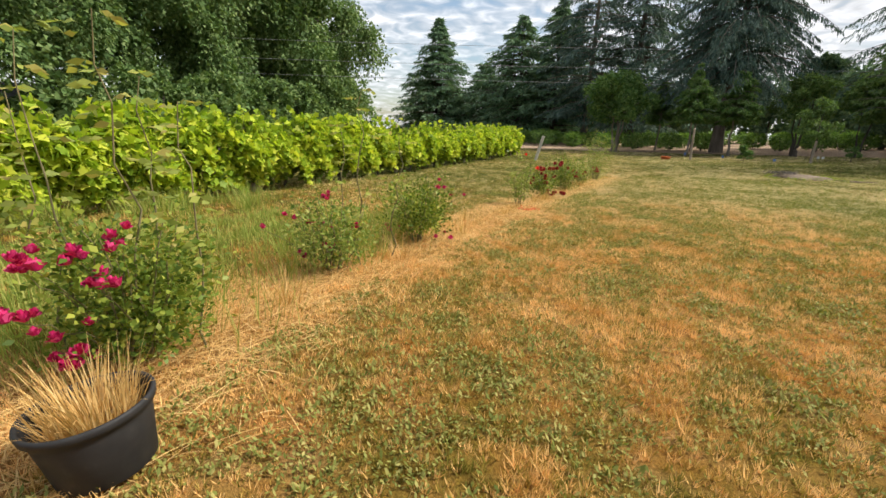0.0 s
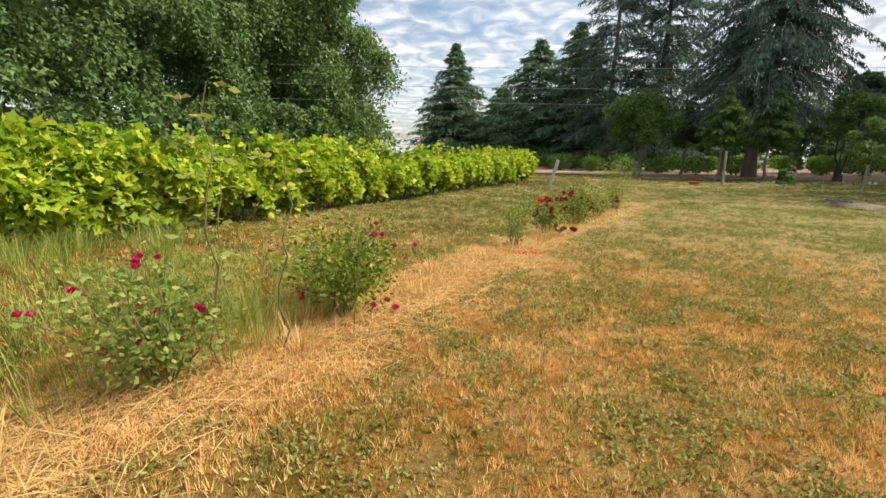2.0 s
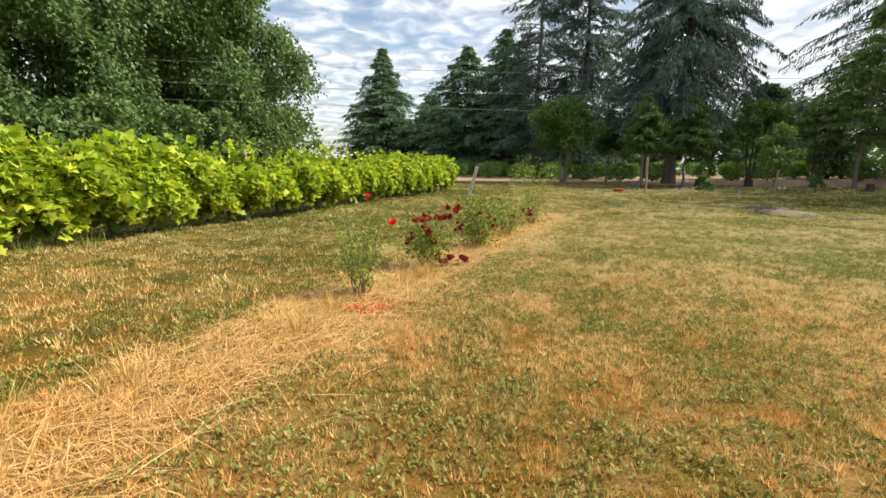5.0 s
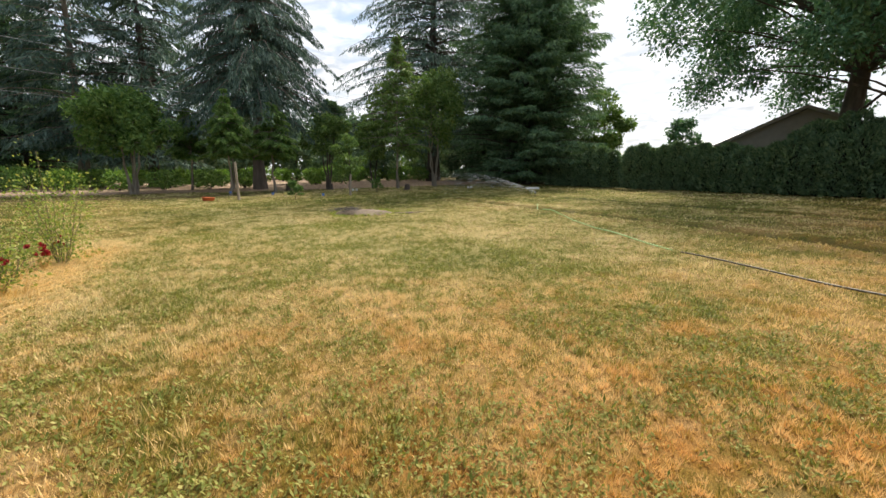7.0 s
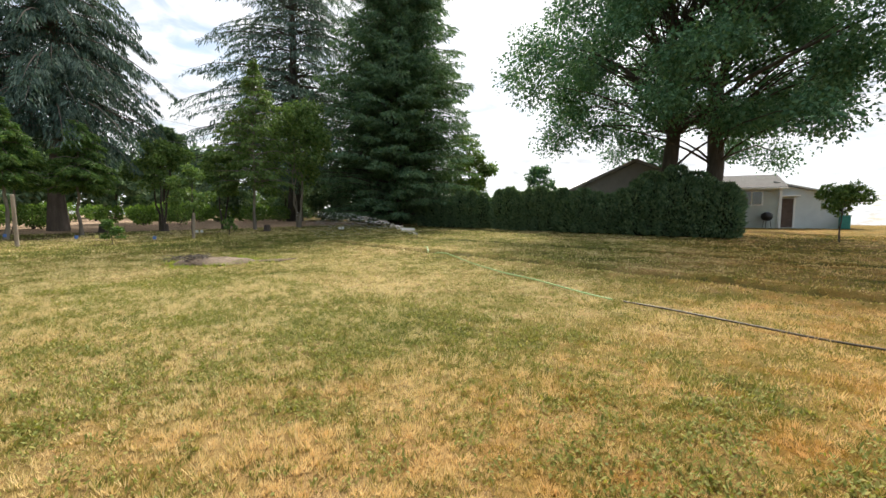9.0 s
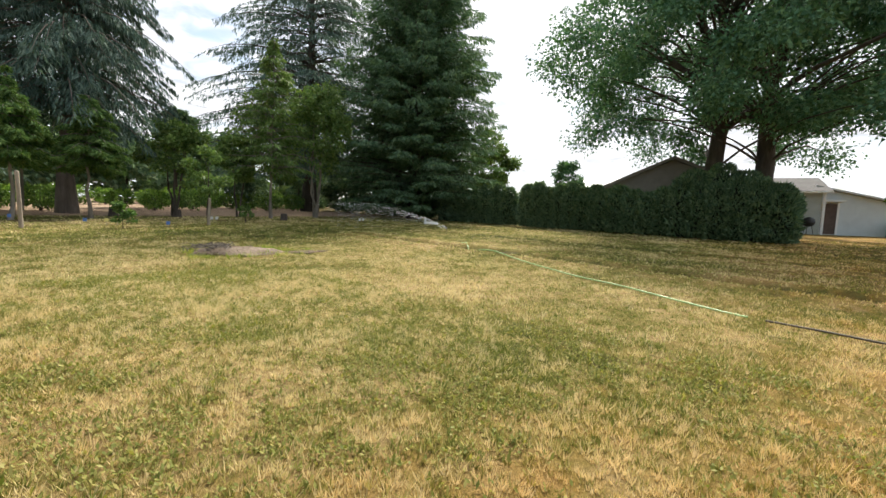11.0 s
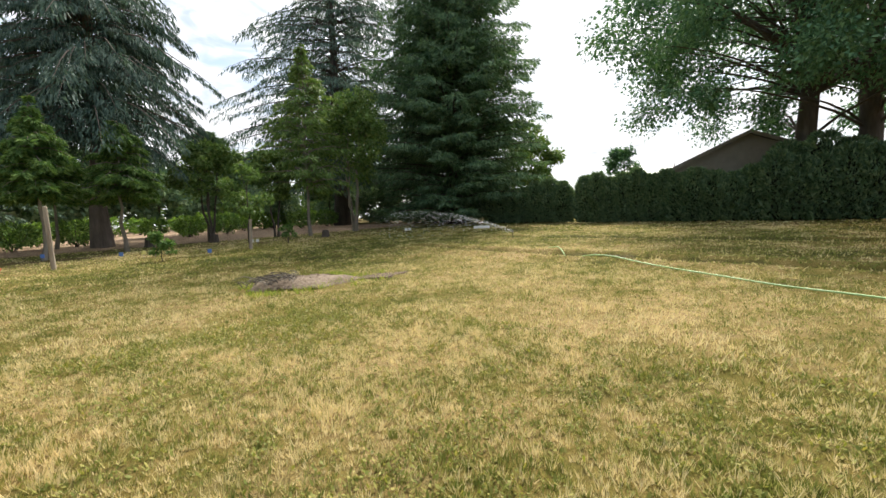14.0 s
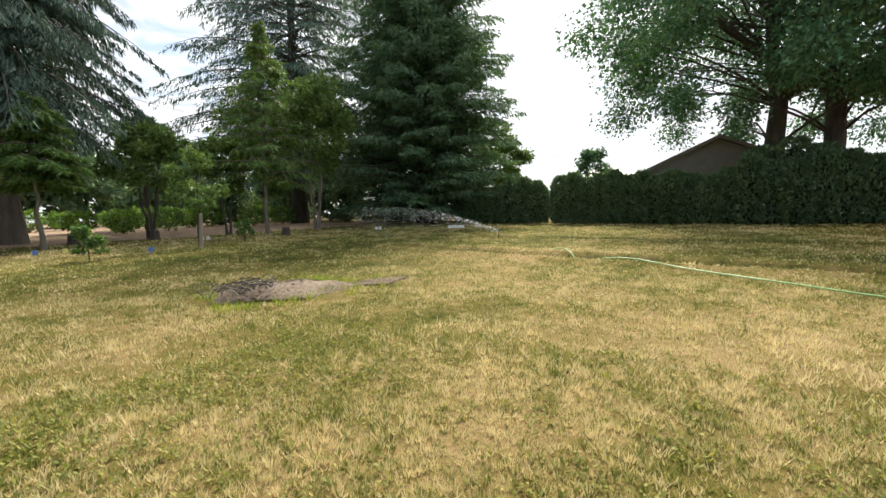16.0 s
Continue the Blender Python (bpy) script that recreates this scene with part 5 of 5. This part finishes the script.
# pale house at the end of the hedge
wz = gz(43, 0) - 0.1
cottage = thing("cottage", (0, 0, 0), "pale grey single-storey house with white trim and a dark door", "house")
siding("wall", cottage, 43.0, 0.55, 5.2, wz, 4.4, mat_wall_grey)
box_part("wall", (43.2, 50, 0.55, 5.2, wz, 4.4), mat_wall_grey, cottage, 0.01)
box_part("wall", (44.2, 51, -3.6, 0.5, wz, 3.7), mat_wall_pale, cottage, 0.01)
gable("gable", 44.0, 44.19, [(0.5, wz), (-3.6, wz), (-3.6, 3.7), (0.5, 4.72)], mat_wall_pale, cottage)
slab("roof", [(42.4, 5.8, 4.42), (42.4, 0.1, 4.42), (46.5, 0.1, 5.75), (46.5, 5.8, 5.75)], 0.14, mat_roof, cottage)
slab("roof", [(50.6, 0.1, 4.42), (50.6, 5.8, 4.42), (46.5, 5.8, 5.75), (46.5, 0.1, 5.75)], 0.14, mat_roof, cottage)
slab("porch_roof", [(43.6, 0.8, 4.95), (43.6, -4.0, 3.75), (51.4, -4.0, 3.75), (51.4, 0.8, 4.95)], 0.12, mat_roof_pale, cottage)
box_part("corner_post", (42.9, 43.02, 0.35, 0.52, wz, 4.35), mat_white, cottage, 0.01, "white corner post")
box_part("gutter", (42.32, 42.42, 0.1, 5.8, 4.26, 4.38), mat_white, cottage, 0.02, "white gutter")
win = box_part("window", (42.93, 42.985, 1.5, 2.95, 3.05, 4.2), mat_white, cottage, 0.008, "white two-light window frame")
box_part("pane", (42.915, 42.929, 1.6, 2.18, 3.13, 4.12), mat_glass, win, 0.002)
box_part("pane", (42.915, 42.929, 2.26, 2.86, 3.13, 4.12), mat_glass, win, 0.002)
box_part("door", (43.93, 43.99, -0.55, 0.3, wz + 0.15, 3.6), mat_door, cottage, 0.01, "dark brown door")
box_part("door_frame", (43.92, 43.99, -0.68, -0.56, wz + 0.1, 3.72), mat_white, cottage, 0.008, "white door frame")
box_part("door_frame", (43.92, 43.99, 0.31, 0.43, wz + 0.1, 3.72), mat_white, cottage, 0.008, "white door frame")
box_part("awning", (43.3, 43.99, -0.85, 0.5, 3.74, 3.86), mat_white, cottage, 0.01, "small white canopy over the door")
box_part("step", (43.06, 43.98, -1.1, 0.4, wz - 0.1, wz + 0.16), mat_wall_grey, cottage, 0.02)
grill = thing("barbecue", (42.4, 1.3, gz(42.4, 1.3)), "black kettle barbecue standing by the house wall", "barbecue")
part("kettle", lathe([(0.05, 0.55), (0.3, 0.65), (0.38, 0.85), (0.36, 1.05), (0.2, 1.2), (0.03, 1.24)], 24), mat_black, grill, smooth=True)
for k in range(3):
    a = k * 2.094
    v, f = tubes([np.array([(0.2 * math.cos(a), 0.2 * math.sin(a), 0.65), (0.33 * math.cos(a), 0.33 * math.sin(a), -0.01)])], [np.full(2, 0.018)], 6)
    np_mesh("leg", v, f, mat_black, grill)
bin_ = thing("wheeled_bin", (43.3, -3.4, gz(43.3, -3.4)), "teal plastic bin at the corner of the house", "bin")
box_part("body", (-0.25, 0.25, -0.28, 0.28, 0.0, 0.95), mat_teal, bin_, 0.04)
box_part("lid", (-0.28, 0.28, -0.31, 0.31, 0.952, 1.02), mat_teal, bin_, 0.03)

# small clipped tree near the hedge end
broadleaf(27.7, 1.1, 2.55, 0.95, "small clipped round-headed tree on a bare stem", tr, mat=mat_light, lumps=16, leaves=3200, size=0.12, base=0.48, trunk_r=0.045, name="standard_tree")

# shed beyond the vines
shed = thing("shed", (-36.5, 20.0, gz(-36, 20)), "old grey shed with a low pitched roof under the trees", "shed", rz=18)
box_part("wall", (-3, 3, -6, 6, -0.1, 2.3), mat_wall_brown, shed, 0.02)
slab("roof", [(3.5, -6.5, 2.2), (3.5, 6.5, 2.2), (0, 6.5, 3.7), (0, -6.5, 3.7)], 0.1, mat_roof, shed)
slab("roof", [(-3.5, 6.5, 2.2), (-3.5, -6.5, 2.2), (0, -6.5, 3.7), (0, 6.5, 3.7)], 0.1, mat_roof, shed)

# ---- garden things ----
# leaning white stake at the end of the vines
bm = bmesh.new()
box(bm, -0.075, 0.075, -0.05, 0.05, -0.2, 1.35, 0.015)
ob = part("leaning_stake", bm, mat_pale_wood)
ob.matrix_world = pose(-0.35, 23.5, gz(-0.35, 23.5), 4, 13, 10)
tagged(ob, "pale weathered stake leaning in the grass", "stake")

for k, (x0, y0, h, ry) in enumerate(((9.2, 29.5, 1.95, -3), (15.2, 28.4, 1.25, 1))):
    bm = bmesh.new()
    bmesh.ops.create_cone(bm, cap_ends=True, segments=9, radius1=0.07, radius2=0.06, depth=h + 0.2)
    bmesh.ops.translate(bm, verts=bm.verts, vec=(0, 0, h / 2 - 0.1))
    for vtx in bm.verts:
        vtx.co.x += 0.02 * math.sin(vtx.co.z * 3 + k)
    bmesh.ops.bevel(bm, geom=[e for e in bm.edges if min(q.co.z for q in e.verts) > h - 0.05], offset=0.02, segments=1, affect="EDGES")
    ob = part("wooden_post", bm, mat_wood)
    ob.matrix_world = pose(x0, y0, gz(x0, y0), 2, ry, 30 * k)
    tagged(ob, "rough wooden post standing at the lawn edge", "post", "lawn edge posts")

broadleaf(11.54, 27.9, 0.95, 0.42, "small low green shrub on the lawn", tr, mat=mat_yew, lumps=10, leaves=900, size=0.1, base=0.15, trunk_r=0.02, name="small_shrub")
broadleaf(17.4, 28.8, 1.0, 0.35, "small shrub growing round a stump", tr, mat=mat_yew, lumps=8, leaves=500, size=0.1, base=0.2, trunk_r=0.03, name="small_shrub")
for sx_, sy_, sh in ((17.5, 35.0, 0.45), (14.9, 36.4, 0.5), (21.0, 30.2, 0.4)):
    bm = lathe([(0.001, -0.05), (0.26, -0.05), (0.2, 0.1), (0.17, sh - 0.03), (0.15, sh), (0.001, sh)], 14)
    for vtx in bm.verts:
        vtx.co.x *= 1 + 0.12 * math.sin(5 * math.atan2(vtx.co.y, vtx.co.x))
    ob = part("stump", bm, mat_bark)
    ob.matrix_world = pose(sx_, sy_, gz(sx_, sy_))
    tagged(ob, "old grey-brown tree stump in leaf litter", "stump", "stumps")

# plant markers
for x0, y0, mat, word in ((11.9, 30.0, mat_yellow, "yellow"), (12.2, 29.8, mat_yellow, "yellow"), (11.3, 30.3, mat_blue, "blue"), (12.9, 27.4, mat_blue, "blue"), (10.0, 33.5, mat_blue, "blue"),
                          (16.5, 30.2, mat_white, "white"), (16.7, 30.1, mat_white, "white"), (23.4, 26.4, mat_white, "white"), (23.6, 26.3, mat_white, "white")):
    ob = thing("plant_marker", (x0, y0, gz(x0, y0)), f"small {word} plastic marker flag stuck in the lawn", "marker", "plant markers", 40)
    v, f = tubes([np.array([(0, 0, -0.05), (0, 0, 0.28)])], [np.full(2, 0.006)], 5)
    np_mesh("wire_stem", v, f, mat_wire, ob)
    box_part("flag", (-0.006, 0.006, -0.07, 0.07, 0.14, 0.28), mat, ob, 0.002)
tub = part("garden_tub", lathe([(0.001, 0.0), (0.22, 0.0), (0.24, 0.02), (0.29, 0.17), (0.305, 0.18), (0.29, 0.19), (0.27, 0.17), (0.22, 0.04), (0.001, 0.035)], 28), mat_orange, smooth=True)
tub.matrix_world = pose(7.76, 29.6, gz(7.76, 29.6) + 0.005, 0, 3, 0)
tagged(tub, "low orange-red plastic garden tub on the grass", "tub")
bm = bmesh.new()
box(bm, -0.15, 0.15, -0.45, 0.45, 0.0, 0.16, 0.03)
ob = part("white_tray", bm, mat_white)
ob.matrix_world = pose(26.8, 23.4, gz(26.8, 23.4), 0, 0, 35)
tagged(ob, "low white plastic tray lying under the spruce", "tray")

# ash patch with sticks
ar = np.random.default_rng(3)
bm = bmesh.new()
mid = bm.verts.new((0, 0, 0.14))
prev = [mid]
rings = []
for q in (0.35, 0.7, 1.0):
    rings.append([bm.verts.new((1.15 * q * math.cos(a) * (1 + 0.18 * math.sin(3 * a + 1)), 0.66 * q * math.sin(a) * (1 + 0.15 * math.sin(4 * a)), 0.14 * (1 - q * q) + ar.uniform(-0.02, 0.03) - 0.03 * (q > 0.9))) for a in np.linspace(0, 2 * np.pi, 26, endpoint=False)])
for i in range(26):
    bm.faces.new((mid, rings[0][i], rings[0][(i + 1) % 26]))
    for a_, b_ in zip(rings[:-1], rings[1:]):
        bm.faces.new((a_[i], b_[i], b_[(i + 1) % 26], a_[(i + 1) % 26]))
ob = part("ash_patch", bm, mat_ash, smooth=True)
AX, AY = 10.05, 19.25
slope = math.degrees(0.03)
ob.matrix_world = pose(AX, AY, gz(AX, AY) + 0.02, 0, -slope, -47)
tagged(ob, "low heap of grey ash and gravel from an old bonfire", "ash heap")
bm = bmesh.new()
ring = [bm.verts.new((0.95 * math.cos(a) * (1 + 0.2 * math.sin(3 * a)), 0.40 * math.sin(a) * (1 + 0.2 * math.sin(5 * a)), 0.012 + 0.01 * math.sin(7 * a))) for a in np.linspace(0, 2 * np.pi, 30, endpoint=False)]
low = [bm.verts.new((v_.co.x * 1.05, v_.co.y * 1.05, -0.05)) for v_ in ring]
bm.faces.new(ring)
for i in range(30):
    bm.faces.new((ring[i], low[i], low[(i + 1) % 30], ring[(i + 1) % 30]))
ob = part("scorched_earth", bm, mat_earth)
ob.matrix_world = pose(11.1, 18.5, gz(11.1, 18.5) + 0.015, 0, -slope, -40)
tagged(ob, "dark scorched strip of earth beside the ash heap", "earth")
for k in range(60):
    L = ar.uniform(0.15, 0.5)
    a = ar.uniform(0, np.pi)
    x0, y0 = AX - 0.35 + ar.normal(0, 0.33), AY + 0.2 + ar.normal(0, 0.22)
    p = bend((-L / 2, 0, 0.012), (L / 2, 0, 0.03), 0.05, 0.012, 6, ar)
    v, f = tubes([p], [np.linspace(0.011, 0.004, 6)], 5)
    ob = np_mesh("stick", v, f, mat_bark if k % 2 else mat_pale_bark)
    ob.matrix_world = pose(x0, y0, gz(x0, y0) + 0.10 + 0.010 * (k % 9), ar.uniform(-8, 8), ar.uniform(-8, 8), math.degrees(a))
    tagged(ob, "dry broken stick lying on the ash heap", "stick", "sticks on the ash heap")
for k in range(110):
    s_ = ar.uniform(0.02, 0.075)
    bm = bmesh.new()
    bmesh.ops.create_icosphere(bm, subdivisions=1, radius=s_)
    for vtx in bm.verts:
        vtx.co *= ar.uniform(0.7, 1.15)
        vtx.co.z *= 0.7
    ob = part("stone", bm, mat_ash if k % 3 else mat_earth)
    a_, q_ = ar.uniform(0, 2 * np.pi), ar.uniform(0.1, 1.0)
    x0, y0 = AX + 0.95 * q_ * math.cos(a_) + 0.15, AY + 0.75 * q_ * math.sin(a_) - 0.05
    ob.matrix_world = pose(x0, y0, gz(x0, y0) + 0.11 * (1 - q_ * q_) + 0.015, 0, 0, 50 * k)
    tagged(ob, "small grey stone or clod on the ash heap", "stone", "stones on the ash heap")
for k in range(14):
    tuft(11.1 + ar.normal(0, 0.45), 18.5 + ar.normal(0, 0.35), 40, 0.12, 0.10, "wild", 0.012)
for k in range(26):
    a_ = ar.uniform(0, 2 * np.pi)
    tuft(AX + 1.1 * math.cos(a_), AY + 0.75 * math.sin(a_), 45, 0.14, 0.13, "wild", 0.012)


# garden hose
def hose(name, pts, mat, label):
    c = np.array(pts, float)
    s = np.linspace(0, len(c) - 1, 90)
    x, y = np.interp(s, range(len(c)), c[:, 0]), np.interp(s, range(len(c)), c[:, 1])
    ker = np.ones(7) / 7
    xs, ys = np.convolve(np.pad(x, 3, mode="edge"), ker, "valid"), np.convolve(np.pad(y, 3, mode="edge"), ker, "valid")
    p = np.stack([xs + 0.04 * np.sin(s * 3), ys, surf(xs, ys) + 0.048], 1)
    v, f = tubes([p], [np.full(len(p), 0.014)], 8)
    tagged(np_mesh(name, v, f, mat, smooth=True), label, "hose")


hose("garden_hose", [(16.9, 16.3), (16.4, 15.9), (15.25, 15.1), (13.95, 13.2), (12.9, 12.2), (11.68, 10.6), (10.2, 8.62)], mat_hose, "light green garden hose lying across the lawn")
hose("soaker_hose", [(10.19, 8.6), (9.6, 7.6), (9.0, 6.5), (8.5, 5.3), (7.9, 3.0), (7.0, 0.0)], mat_hose_dark, "brown hose joined to the green one on the lawn")

# sprinkler and its jet
SP = (20.65, 18.95)
spr = thing("sprinkler", (*SP, gz(*SP)), "impact sprinkler on a short spike throwing a water jet", "sprinkler")
v, f = tubes([np.array([(0, 0, -0.1), (0, 0, 0.22)])], [np.full(2, 0.014)], 8)
np_mesh("spike", v, f, mat_black, spr)
part("head", lathe([(0.001, 0.2), (0.03, 0.2), (0.035, 0.25), (0.02, 0.3), (0.001, 0.3)], 14), mat_wire, spr)
v, f = tubes([np.array([(0, 0, 0.26), (-0.06, 0.08, 0.30)])], [np.array([0.012, 0.009])], 8)
np_mesh("nozzle", v, f, mat_wire, spr)
wr = np.random.default_rng(4)
n = 2300
q = wr.uniform(0, 1, n) ** 0.8
jd = np.array([-0.33, 0.94])
spread = 0.05 + 0.7 * q ** 1.5
along_ = q * 5.6
jx = SP[0] + jd[0] * along_ + wr.normal(size=n) * spread * 0.5
jy = SP[1] + jd[1] * along_ + wr.normal(size=n) * spread * 0.5
jz = gz(*SP) + 0.3 + 0.42 * along_ - 0.046 * along_ ** 2 - np.abs(wr.normal(size=n)) * spread * 1.3
okj = jz > lay(jx, jy) + 0.05
slope_ = 0.42 - 0.092 * along_
d = np.stack([np.full(n, jd[0]), np.full(n, jd[1]), slope_ - 0.1], 1) + wr.normal(size=(n, 3)) * 0.08
v, f = leaf_faces(np.stack([jx, jy, jz], 1)[okj], d[okj], wr.uniform(0.03, 0.08, n)[okj], 0.009, 0.2, wr)
ob = np_mesh("water_jet", v, f, mat_water)
tagged(ob, "fine arching spray of water drops from the sprinkler", "water", kind="stuff")

# overhead cables
for h0, h1, sag in ((9.2, 8.6, 0.5), (7.6, 7.2, 0.5), (6.2, 6.0, 0.4)):
    s = np.linspace(0, 1, 40)
    p = np.stack([-45 + 79 * s, 33 + 8.5 * s, h0 + (h1 - h0) * s - sag * 4 * s * (1 - s)], 1)
    v, f = tubes([p], [np.full(40, 0.013)], 4)
    tagged(np_mesh("overhead_cable", v, f, mat_wire), "thin overhead cable slung past the cedars", "cable", "overhead cables")

tagged(np_mesh("wild_grass", *joined(GRASSES["wild"]), mat_wild), "tall green and yellowing wild grass between roses and vines", "grass", kind="stuff")
tagged(np_mesh("dry_grass", *joined(GRASSES["straw"]), mat_straw), "dry straw-coloured grass at the foot of the roses", "grass", kind="stuff")
